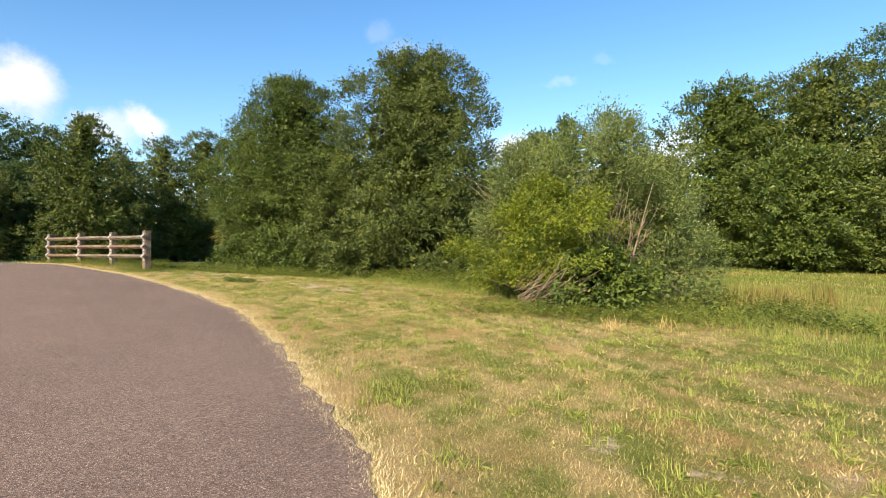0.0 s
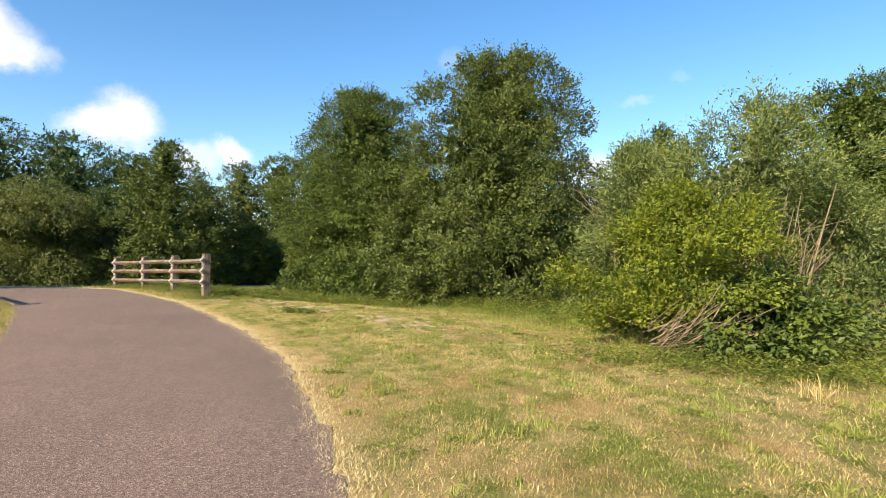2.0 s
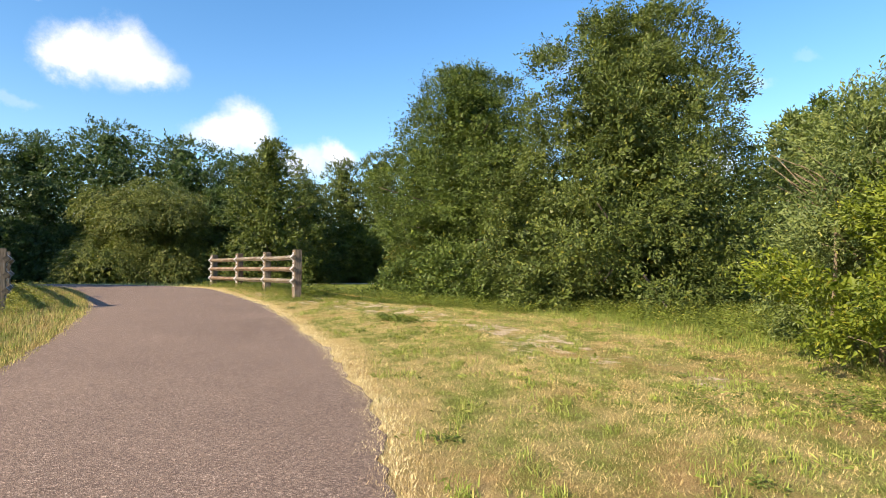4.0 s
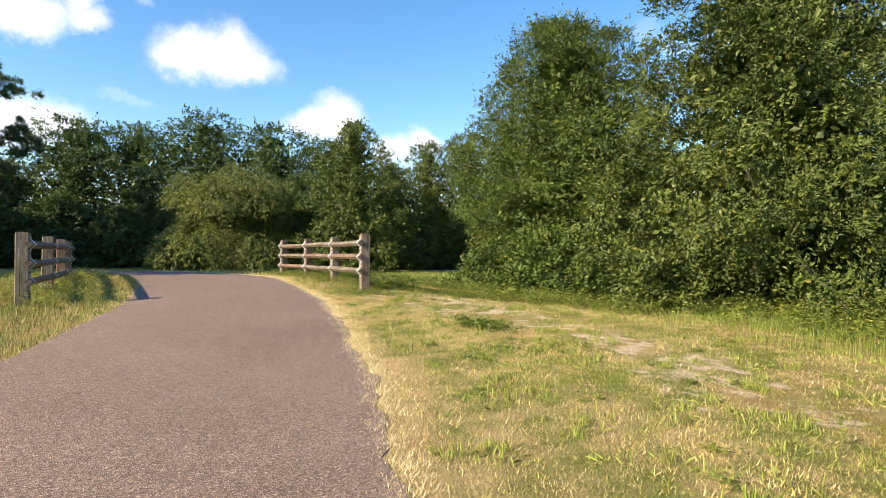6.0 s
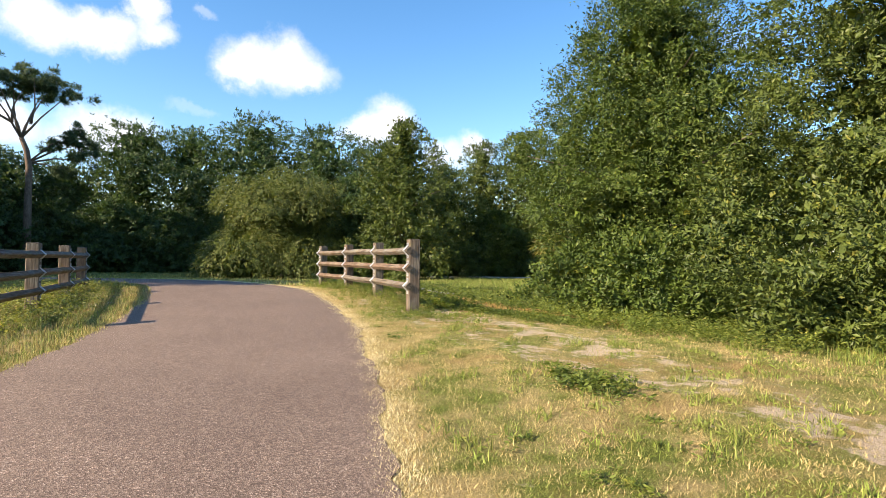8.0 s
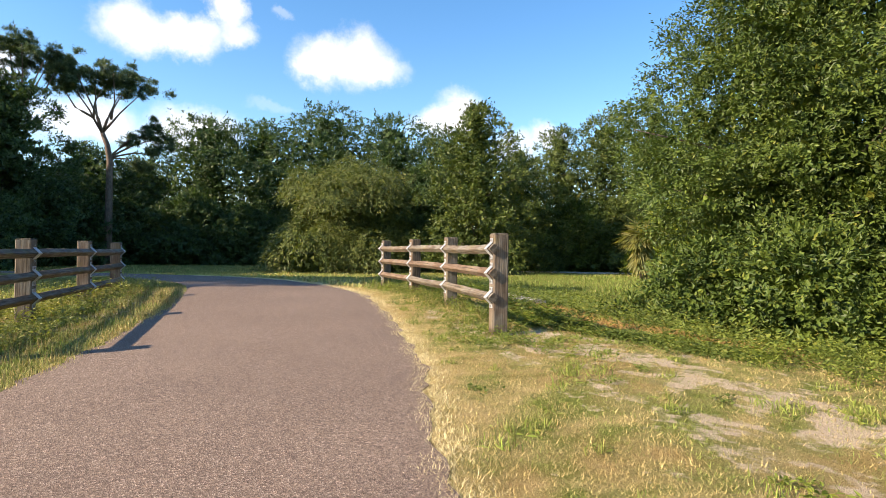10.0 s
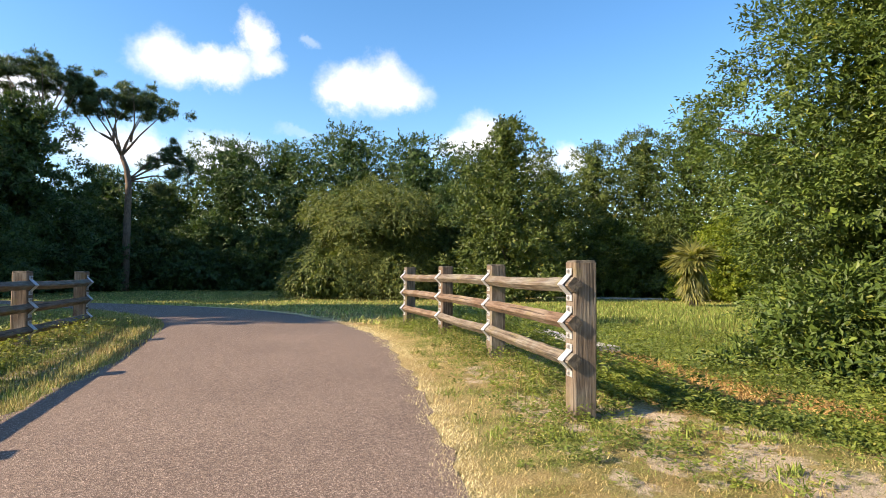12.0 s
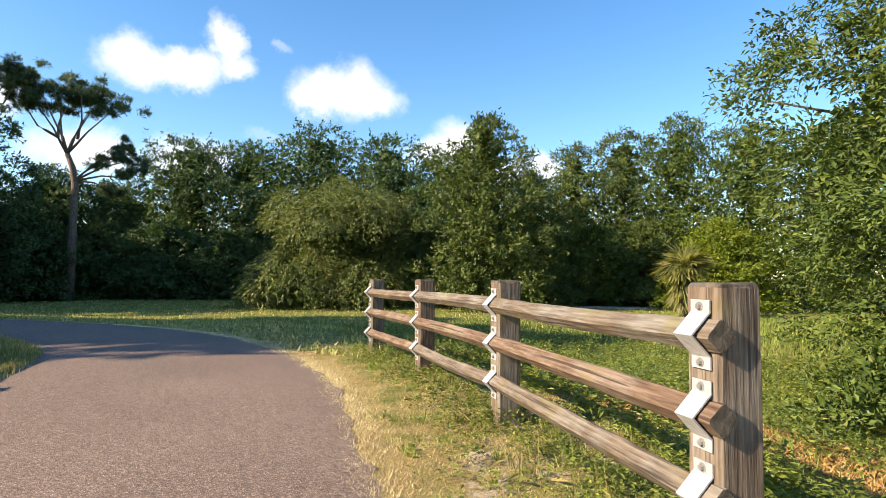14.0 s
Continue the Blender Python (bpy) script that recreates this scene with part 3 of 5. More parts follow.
def build_fence(name_label, posts, side):
    """posts: (x, y, z) of each post's foot; side: +1 where the rails hang to the left of the run, -1 to the right."""
    fence = new("fence")
    fence.location = posts[0]
    tagged(fence, name_label, "fence", group="post-and-rail fences beside the path")
    base = Vector(posts[0])
    strap_data = bolt_data = None
    faces_out, spots = [], []
    pts = [Vector(p) for p in posts]
    for i, p in enumerate(pts):
        d = (pts[min(i + 1, len(pts) - 1)] - pts[max(i - 1, 0)])
        d.z = 0
        d.normalize()
        out = Vector((-d.y, d.x, 0)) * side
        faces_out.append(out)
        post = part("post", post_mesh(i + 3 * side), M_WOOD, fence)
        post.data.materials.append(M_ENDGRAIN)
        yaw = math.degrees(math.atan2(d.y, d.x))
        lean = random.uniform(-0.5, 0.5)
        post.matrix_basis = Matrix.Translation(p - base) @ pose(0, 0, 0, lean, random.uniform(-0.5, 0.5), yaw)
        row = []
        for z in (0.40, 0.72, 1.04):
            row.append(p - base + Vector((0, 0, z)) + out * 0.1)
        spots.append(row)
        for c in row:
            if strap_data is None:
                strap = part("bracket", strap_mesh(), M_ZINC, fence, "galvanised steel rail bracket")
                strap_data = strap.data
            else:
                strap = new("bracket", strap_data)
                strap.parent = fence
                tagged(strap, "galvanised steel rail bracket")
            strap.matrix_basis = Matrix.Translation(c) @ Matrix.Rotation(math.atan2(-out.x, out.y), 4, "Z")
            for dz in (0.112, -0.112):
                if bolt_data is None:
                    bolt = part("bolt", bolt_mesh(), M_BOLT, strap)
                    bolt_data = bolt.data
                else:
                    bolt = new("bolt", bolt_data)
                    bolt.parent = strap
                bolt.matrix_basis = pose(0, 0.006, dz)
    for i in range(len(pts) - 1):
        for k in range(3):
            a, b = spots[i][k].copy(), spots[i + 1][k].copy()
            d = (b - a).normalized()
            if i == 0:
                a -= d * 0.118
            if i == len(pts) - 2:
                b += d * 0.118
            if 0 < i:
                a += d * 0.002
            if i < len(pts) - 2:
                b -= d * 0.002
            rail = part("rail", rail_mesh((b - a).length, 17 * i + k + 5 * side), M_WOOD, fence)
            rail.data.materials.append(M_ENDGRAIN)
            rot = d.to_track_quat("Z", "Y").to_matrix().to_4x4()
            rail.matrix_basis = Matrix.Translation(a) @ rot
    return fence


RIGHT_POSTS = [(-9.67, 18.74), (-11.70, 20.38), (-13.68, 21.72), (-15.62, 22.86)]
LEFT_POSTS = [(-13.05, 13.45), (-15.2, 15.08), (-17.28, 16.6), (-19.4, 18.02)]
build_fence("weathered three-rail timber fence standing in dry grass", [(x, y, 2.005 - 1.2) for x, y in RIGHT_POSTS], 1)
build_fence("shaded three-rail timber fence across the path", [(x, y, 1.885 - 1.2) for x, y in LEFT_POSTS], -1)


# ---- trees ----
def scatter_leaves(rng, boughs, sprays, leaves, size, length, droop=0.0, spiky=0.5, slim=0.5, fan=0.3, far=False):
    """Leaves in flat fans (sprays) over the outside of each bough. boughs: rows x, y, z, rx, ry, rz (local). Returns verts, faces."""
    boughs = np.asarray(boughs, float)
    m = len(boughs)
    mid = np.array([boughs[:, 0].mean(), boughs[:, 1].mean(), boughs[:, 2].mean()])
    away = boughs[:, :3] - mid
    away[:, 2] *= 0.3
    d = unit(rng.normal(size=(m, sprays, 3)) + np.array([0, 0, 0.3]) + 0.7 * unit(away)[:, None])
    at = (boughs[:, None, :3] + d * rng.uniform(0.66, 1.03, (m, sprays, 1)) * boughs[:, None, 3:]).reshape(-1, 3)
    d = d.reshape(-1, 3)
    out = (at - mid) * np.array([1, 1, 0.3])
    out = unit(out)
    nrm = unit(out * 0.45 + d * 0.45 + np.array([0, 0, 0.75]) + rng.normal(scale=0.3, size=d.shape))
    ax = unit(out * 0.8 + d * 0.45 + np.array([0, 0, spiky - droop]) + rng.normal(scale=0.4, size=d.shape))
    ax = unit(ax - nrm * (ax * nrm).sum(-1, keepdims=True) * 0.55)
    side = unit(np.cross(nrm, ax))
    k = len(at)
    ln = length * rng.uniform(0.55, 1.3, (k, 1, 1)) * np.where(rng.uniform(0, 1, (k, 1, 1)) < 0.1, 1.5, 1.0)
    u = rng.uniform(-0.1, 1.0, (k, leaves, 1))
    v = rng.normal(scale=fan, size=(k, leaves, 1)) * (1.1 - 0.8 * u)
    w = rng.normal(scale=0.09, size=(k, leaves, 1))
    pos = at[:, None] + (ax[:, None] * u + side[:, None] * v + nrm[:, None] * w) * ln
    pos[..., 2] -= droop * (u[..., 0] ** 2) * ln[..., 0] * 0.7
    way = unit(ax[:, None] * 0.7 + side[:, None] * np.sign(v) * 0.5 + rng.normal(scale=0.4, size=pos.shape))
    nl = unit(nrm[:, None] + rng.normal(scale=0.42, size=pos.shape))
    return leaf_quads(rng, pos.reshape(-1, 3), way.reshape(-1, 3), nl.reshape(-1, 3), size, slim, far)


def leaf_quads(rng, pos, way, nrm, size, slim, far=False):
    """Four-cornered folded leaves; three-cornered ones far off."""
    side = unit(np.cross(way, nrm))
    up = np.cross(side, way)
    n = len(pos)
    ln = (size * rng.uniform(0.65, 1.3, (n, 1)))
    wd = ln * slim * rng.uniform(0.75, 1.2, (n, 1)) * 0.5
    if far:
        verts = np.stack([pos + side * wd, pos - side * wd, pos + way * ln], 1).reshape(-1, 3)
        return verts, np.arange(n * 3, dtype=np.int32).reshape(-1, 3)
    mid = pos + way * ln * 0.45
    verts = np.stack([pos, mid + side * wd + up * ln * 0.07, pos + way * ln - up * ln * 0.05, mid - side * wd + up * ln * 0.07], 1).reshape(-1, 3)
    return verts, np.arange(n * 4, dtype=np.int32).reshape(-1, 4)


PROFILE = {
    "round": lambda h: np.interp(h, [0, 0.15, 0.4, 0.65, 0.85, 1], [0.75, 0.95, 1.0, 0.92, 0.62, 0.12]),
    "dome": lambda h: np.interp(h, [0, 0.25, 0.5, 0.8, 1], [0.95, 1.0, 0.86, 0.6, 0.15]),
    "tall": lambda h: np.interp(h, [0, 0.15, 0.4, 0.65, 0.82, 1], [0.84, 0.94, 1.0, 0.97, 0.74, 0.18]),
    "broad": lambda h: np.interp(h, [0, 0.15, 0.4, 0.65, 0.85, 1], [0.85, 0.98, 1.0, 0.95, 0.72, 0.25]),
    "oak": lambda h: np.interp(h, [0, 0.12, 0.4, 0.6, 0.78, 0.92, 1], [0.98, 1.0, 0.98, 0.9, 0.77, 0.5, 0.2]),
    "perched": lambda h: np.interp(h, [0, 0.12, 0.28, 0.45, 0.6, 0.78, 0.92, 1], [0.66, 0.82, 0.98, 1.0, 0.9, 0.77, 0.5, 0.2]),
    "ogive": lambda h: np.interp(h, [0, 0.12, 0.3, 0.55, 0.75, 0.9, 1], [0.84, 1.0, 1.0, 0.86, 0.62, 0.36, 0.1]),
    "wall": lambda h: np.interp(h, [0, 0.2, 0.6, 0.85, 1], [0.9, 1.0, 1.0, 0.75, 0.25]),
}


def bough_set(rng, count, radius, low, top, shape, lump=0.3, squash=0.62, rough=0.22):
    """Boughs filling a crown's envelope from low to top."""
    h = (np.arange(count) + rng.uniform(0, 1, count)) / count
    h = 1 - (1 - h) ** 0.9
    ang = np.arange(count) * 2.39996 + rng.uniform(-0.5, 0.5, count)
    lob = 1 + 0.13 * np.sin(ang * 2 + rng.uniform(0, 6)) + 0.1 * np.sin(ang * 3 + h * 9 + rng.uniform(0, 6))
    env = PROFILE[shape](h) * radius * lob * rng.uniform(1 - rough, 1 + 0.35 * rough, count)
    r = lump * radius * rng.uniform(0.7, 1.2, count) * np.clip(0.55 + PROFILE[shape](h) * 0.5, 0.4, 1)
    dist = np.maximum(env - r * 0.85, 0) * np.where(rng.uniform(0, 1, count) < 0.24, 0.45, 1.0)
    z = low + h * (top - low)
    z = np.minimum(z, top - r * squash * 0.6)
    return np.stack([np.cos(ang) * dist, np.sin(ang) * dist, z, r, r, r * squash], 1)


def trunk_mesh(rng, boughs, radius, top, lean=0.15, limbs=9, spread=1):
    """A tapered trunk and limbs that reach into the crown."""
    bm = bmesh.new()
    bx, by = rng.uniform(-lean, lean, 2)
    line = [Vector((bx * t * t * top * 0.3, by * t * t * top * 0.3, t * top * 0.82 - 0.2 * (1 - t))) for t in np.linspace(0, 1, 7)]
    tube(bm, line, [radius * (1.35 if i == 0 else 1 - 0.85 * i / 6) for i in range(7)], 10)
    for k in rng.choice(len(boughs), min(limbs, len(boughs)), replace=False):
        end = Vector(boughs[k][:3])
        z0 = min(max(end.z - np.hypot(end.x, end.y) * 0.6, top * 0.08), top * 0.7)
        f = z0 / (top * 0.82)
        start = Vector((bx * f * f * top * 0.3, by * f * f * top * 0.3, z0))
        mid = start.lerp(end, 0.5) + Vector(rng.uniform(-0.15, 0.15, 3)) + Vector((0, 0, 0.06 * top))
        r0 = radius * (1 - 0.75 * f) * 0.5
        tube(bm, [start, start.lerp(mid, 0.5) + Vector((0, 0, 0.02 * top)), mid, end], [r0, r0 * 0.8, r0 * 0.55, r0 * 0.2], 6)
    return bm


def build_tree(label, category, x, y, radius, top, low, shape, leaves, seed, boughs=60, twigs=36, per_twig=14, size=0.1, twig=0.45, droop=0.0, spiky=0.5,
               slim=0.55, lump=0.3, trunk=0.16, bark=None, group="", stretch=(1, 1), name="tree", squash=0.62, limbs=10, turn=0.0, fill=0.25, rough=0.22, far=False):
    rng = np.random.RandomState(seed)
    z = height_at(x, y)
    root = new(name)
    root.location = (x, y, z)
    tagged(root, label, category, group)
    bs = bough_set(rng, boughs, radius, low, top, shape, lump, squash, rough)
    bs[:, 0] *= stretch[0]
    bs[:, 1] *= stretch[1]
    if turn:
        c, s = math.cos(radians(turn)), math.sin(radians(turn))
        bs[:, :2] = bs[:, :2] @ np.array([[c, s], [-s, c]])
    part("trunk", trunk_mesh(rng, bs, trunk, top, limbs=limbs), bark or M_BARK, root)
    v, f = scatter_leaves(rng, bs, twigs, per_twig, size, twig, droop, spiky, slim, 0.3, far)
    k = int(fill * len(f))
    if k:                       # the shaded inside of the crown
        b = bs[rng.randint(0, len(bs), k)]
        inward = rng.uniform(0.1, 0.8, (k, 1))
        at = b[:, :3] * np.hstack([inward, inward, np.full((k, 1), 0.95)]) + unit(rng.normal(size=(k, 3))) * b[:, 3:] * rng.uniform(0.1, 0.7, (k, 1))
        v2, f2 = leaf_quads(rng, at, unit(rng.normal(size=(k, 3))), unit(rng.normal(size=(k, 3))), size * 1.7, 0.8, far)
        v, f = np.vstack([v, v2]), np.vstack([f, f2 + len(v)])
    v[:, 2] = np.maximum(v[:, 2], 0.0)
    sheet("crown", v, f, leaves, root)
    return root


def from_eye(t_eye, yaw, distance):
    """A place so far from a spot of the walk, in a compass direction counted to the left of +y."""
    a = radians(yaw)
    return t_eye[0] - math.sin(a) * distance, t_eye[1] + math.cos(a) * distance


SPOT = (-6.5, 13.2)       # a spot on the path short of the fences, from which the far trees are placed

build_tree("tall oak with layered green boughs down to the ground", "tree", -7.0, 27.1, 3.9, 9.1, 0.0, "perched", M_OAK, 11, boughs=370, twigs=18, per_twig=25, size=0.096, twig=0.46,
           lump=0.165, limbs=18, slim=0.42, fill=0.24, squash=0.42, rough=0.36, spiky=0.3)
build_tree("broad oak with dense leaves reaching the weeds", "tree", -1.0, 23.9, 4.3, 8.8, 0.0, "oak", M_OAK_B, 12, boughs=370, twigs=17, per_twig=25, size=0.1, twig=0.44,
           lump=0.15, limbs=18, slim=0.46, fill=0.24, squash=0.7, rough=0.36, spiky=0.65)
# suckers and saplings round the oaks' feet
for x, y, r, h, mat, seed in ((-8.2, 23.4, 1.1, 1.5, M_OAK, 51), (-6.6, 22.8, 1.3, 1.7, M_OAK, 52), (-3.6, 21.1, 0.9, 1.1, M_OAK_B, 54)):
    build_tree("low leafy oak saplings crowding the trunk's foot", "sapling", x, y, r, h, 0.0, "dome", mat, seed, boughs=70, twigs=9, per_twig=15, size=0.105, twig=0.36, trunk=0.03,
               group="saplings at the oaks' feet", lump=0.22, rough=0.35, slim=0.5, fill=0.15, name="sapling", limbs=12)
# behind and between
for yaw, d, r, h, mat, seed in ((-9.6, 29, 2.6, 6.2, M_WILLOW, 21), (-12.0, 36, 3.0, 8.4, M_OAK, 22), (-17.5, 30, 2.6, 5.2, M_OAK_B, 23), (-20.5, 32, 2.6, 5.4, M_WILLOW, 24), (-4.5, 42, 3.6, 6.4, M_OAK, 25), (1.5, 40, 3.4, 6.0, M_OAK_B, 26), (7.5, 40, 3.4, 6.0, M_OAK, 27)):
    x, y = from_eye((0, 0), yaw, d)
    build_tree("small grey-green tree behind the thicket", "tree", x, y, r, h, 0.3, "round", mat, seed, boughs=120, twigs=9, per_twig=15, size=0.17, twig=0.55, lump=0.2, group="small trees behind the thicket", far=True)
# thicket beside the lawn
build_tree("overgrown lime-green shrub over a heap of cut branches", "shrub", 2.3, 12.95, 1.6, 2.6, 0.45, "broad", M_LIME, 31, boughs=60, twigs=34, per_twig=18, size=0.066, twig=0.32, trunk=0.04, bark=M_STEM, name="shrub", rough=0.5, fill=0.05, spiky=0.5, lump=0.24, limbs=9, slim=0.5)
build_tree("tall grey-green willow shrub with bare stems below", "shrub", 3.95, 13.6, 1.5, 4.25, 2.0, "round", M_WILLOW, 32, boughs=50, twigs=34, per_twig=16, size=0.075, twig=0.4, trunk=0.06, bark=M_STEM, name="shrub", rough=0.45, slim=0.36, limbs=36, fill=0.03, spiky=0.9, lump=0.26)
build_tree("slender grey-green willow shrub behind the heap", "shrub", 2.05, 14.7, 1.25, 3.7, 1.2, "round", M_WILLOW, 36, boughs=40, twigs=30, per_twig=16, size=0.08, twig=0.4, trunk=0.05, bark=M_STEM, name="shrub", rough=0.45, slim=0.36, limbs=26, fill=0.04, spiky=0.9, lump=0.28)
build_tree("low yellow-green shrub on the meadow's edge", "shrub", 5.25, 13.6, 1.25, 2.75, 0.1, "ogive", M_WILLOW, 33, boughs=40, twigs=26, per_twig=15, size=0.08, twig=0.4, trunk=0.04, bark=M_STEM, name="shrub", rough=0.45, slim=0.35, spiky=0.9, fill=0.04, limbs=20)
build_tree("dark green shrub at the foot of the thicket", "shrub", 3.3, 12.15, 1.15, 1.2, 0.05, "dome", M_OAK, 34, boughs=34, twigs=22, per_twig=13, size=0.1, twig=0.34, trunk=0.03, bark=M_STEM, name="shrub", rough=0.42, fill=0.06, slim=0.55)
build_tree("bushy olive shrub between thicket and oak", "shrub", 2.0, 15.7, 1.1, 2.2, 0.1, "dome", M_WILLOW, 35, boughs=44, twigs=30, per_twig=13, size=0.09, twig=0.36, trunk=0.05, bark=M_STEM, name="shrub", rough=0.42, slim=0.4, fill=0.06)
# right-hand wood
for i, (x, y, r, h, mat) in enumerate(((16.2, 32.5, 4.3, 10.0, M_OAK), (20.8, 32.0, 4.8, 11.0, M_OAK_B), (27.0, 33.0, 5.4, 14.0, M_DEEP), (17.6, 28.4, 3.2, 5.6, M_OAK), (22.6, 27.2, 3.6, 6.6, M_OAK_B), (31.0, 29.0, 5.0, 12.0, M_OAK))):
    build_tree("oak at the wood's edge with heavy green crown", "tree", x, y, r, h, 0.3, "wall", mat, 40 + i, boughs=260, twigs=11, per_twig=18, size=0.155, twig=0.6, fill=0.25, group="trees of the wood's edge", lump=0.16, rough=0.3, far=True)
# wood beyond the culvert: yaw to the left, distance, radius, height, leaves, shape
far = [
    (34.2, 38, 3.5, 11.3, M_OAK_B, "tall", "slender green tree above the thicket"),
    (39.5, 44, 3.4, 8.0, M_DEEP, "round", "dark green tree in the wood"),
    (30.0, 45, 3.8, 9.0, M_OAK_B, "wall", "green tree in the wood"), (26.0, 51, 4.8, 12.2, M_OAK_B, "wall", "green tree in the wood"), (21.5, 53, 5.0, 13.6, M_OAK_B, "wall", "green tree in the wood"),
    (17.0, 51, 5.0, 14.0, M_OAK, "wall", "green tree in the wood"), (12.0, 47, 5.0, 12.0, M_OAK, "wall", "green tree in the wood"), (6.0, 45, 5.0, 11.0, M_OAK_B, "wall", "green tree in the wood"),
    (24.0, 47, 3.2, 5.4, M_OAK, "dome", "bushy green tree in the wood"), (19.5, 47, 3.4, 5.6, M_OAK_B, "dome", "bushy green tree in the wood"), (28.2, 46, 2.6, 4.4, M_DEEP, "dome", "bushy green tree in the wood"), (14.5, 42, 3.0, 5.0, M_LIME, "dome", "bushy yellow-green tree in the wood"),
    (37.0, 62, 5.0, 14.0, M_DEEP, "wall", "dark green tree in the wood"), (43.0, 62, 6.0, 15.6, M_DEEP, "round", "tall dark oak in the wood"), (49.5, 64, 6.6, 16.8, M_DEEP, "round", "tall dark oak in the wood"),
    (55.5, 66, 6.0, 15.2, M_DEEP, "wall", "dark green tree in the wood"), (60.3, 68, 5.4, 15.6, M_DEEP, "wall", "dark green tree in the wood"), (65.6, 72, 4.6, 11.0, M_DEEP, "round", "dark green tree in the wood"),
    (70.5, 68, 4.6, 11.5, M_DEEP, "wall", "dark green tree in the wood"), (76.2, 55, 4.6, 14.6, M_DEEP, "wall", "dark green tree in the wood"), (82.5, 50, 5.0, 15.0, M_DEEP, "wall", "dark green tree in the wood"), (89.5, 48, 5.0, 14.0, M_DEEP, "wall", "dark green tree in the wood"),
    (57.0, 60, 3.4, 5.4, M_DEEP, "dome", "bushy undergrowth tree in the wood"), (62.0, 61, 3.4, 6.4, M_DEEP, "dome", "bushy undergrowth tree in the wood"), (67.0, 64, 3.4, 6.2, M_DEEP, "dome", "bushy undergrowth tree in the wood"), (72.5, 60, 3.4, 7.0, M_DEEP, "dome", "bushy undergrowth tree in the wood"), (52.0, 62, 3.4, 6.0, M_DEEP, "dome", "bushy undergrowth tree in the wood"), (78.5, 46, 3.0, 6.0, M_DEEP, "dome", "bushy undergrowth tree in the wood"),
]
for i, (a, d, r, h, mat, shape, label) in enumerate(far):
    x, y = from_eye(SPOT, a, d)
    build_tree(label, "tree", x, y, r if d < 60 else r * 1.4, h, 0.2, shape if d < 60 or h < 9 else "wall", mat, 60 + i, boughs=190, twigs=9, per_twig=16, fill=0.24 if d < 55 else 0.3, size=0.18 if d < 55 else 0.26, twig=0.6 if d < 55 else 0.8, squash=0.6, group="trees of the wood", lump=0.17, rough=0.3, far=True)


def build_vine_shrub(x, y):
    """A wide shrub in two storeys of rounded canopies, its shoots arching over and hanging down."""
    rng = np.random.RandomState(59)
    root = new("shrub")
    root.location = (x, y, height_at(x, y))
    tagged(root, "spreading vine-hung shrub with drooping olive branches", "shrub")
    domes = []                       # centre, radius, rise
    for n, ring, z, r, rise, turn in ((8, 4.7, 0.8, 2.4, 2.4, 0.3), (5, 3.2, 2.9, 1.8, 1.7, 0.1), (6, 3.1, 5.1, 2.0, 2.2, 0.9), (2, 0.9, 6.0, 2.1, 2.4, 2.0)):
        for k in range(n):
            a = 6.283 * k / n + turn + rng.uniform(-0.2, 0.2)
            g = rng.uniform(0.85, 1.12)
            domes.append((math.cos(a) * ring * g, math.sin(a) * ring * g, z + rng.uniform(-0.7, 0.8), r * g, rise * rng.uniform(0.85, 1.15)))
    bs = np.array([[dx, dy, dz, r, r, rise] for dx, dy, dz, r, rise in domes])
    part("trunk", trunk_mesh(rng, bs, 0.22, 7.5, limbs=14), M_BARK, root)
    vs, fs, count = [], [], 0
    for dx, dy, dz, r, rise in domes:
        shoots = 260
        az = (rng.randint(0, 22, shoots) + rng.normal(scale=0.18, size=shoots)) * 6.283 / 22
        up = rng.uniform(-0.12, 0.98, shoots)
        flat = np.sqrt(1 - np.clip(up, 0, 1) ** 2)
        ca, sa = np.cos(az), np.sin(az)
        d = np.stack([ca * flat, sa * flat, up], 1)
        lift = rng.uniform(0.86, 1.06, (shoots, 1))
        at = np.array([dx, dy, dz]) + d * np.array([r, r, rise]) * lift
        nrm = unit(d + np.array([0, 0, 0.35]) + rng.normal(scale=0.2, size=d.shape))
        ax = unit(np.stack([ca, sa, 0.25 - 1.15 * flat], 1) + rng.normal(scale=0.22, size=d.shape))
        side = unit(np.cross(nrm, ax))
        u = rng.uniform(-0.2, 1, (shoots, 22, 1))
        ln = rng.uniform(0.7, 1.35, (shoots, 1, 1))
        pos = at[:, None] + (ax[:, None] * u + side[:, None] * rng.normal(scale=0.17, size=u.shape) + nrm[:, None] * rng.normal(scale=0.06, size=u.shape)) * ln
        pos[..., 2] -= 0.25 * u[..., 0] ** 2 * ln[..., 0]
        way = unit(ax[:, None] + rng.normal(scale=0.4, size=pos.shape))
        nl = unit(nrm[:, None] + rng.normal(scale=0.4, size=pos.shape))
        v, f = leaf_quads(rng, pos.reshape(-1, 3), way.reshape(-1, 3), nl.reshape(-1, 3), 0.18, 0.42, True)
        vs.append(v), fs.append(f + count)
        count += len(v)
        k = 700                      # the shaded inside
        at = np.array([dx, dy, dz]) + unit(rng.normal(size=(k, 3)) + np.array([0, 0, 0.6])) * np.array([r, r, rise]) * rng.uniform(0.35, 0.78, (k, 1))
        v, f = leaf_quads(rng, at, unit(rng.normal(size=(k, 3))), unit(rng.normal(size=(k, 3))), 0.34, 0.8, True)
        vs.append(v), fs.append(f + count)
        count += len(v)
    v, f = np.vstack(vs), np.vstack(fs)
    v[:, 2] = np.maximum(v[:, 2], 0.0)
    sheet("crown", v, f, M_OLIVE, root)


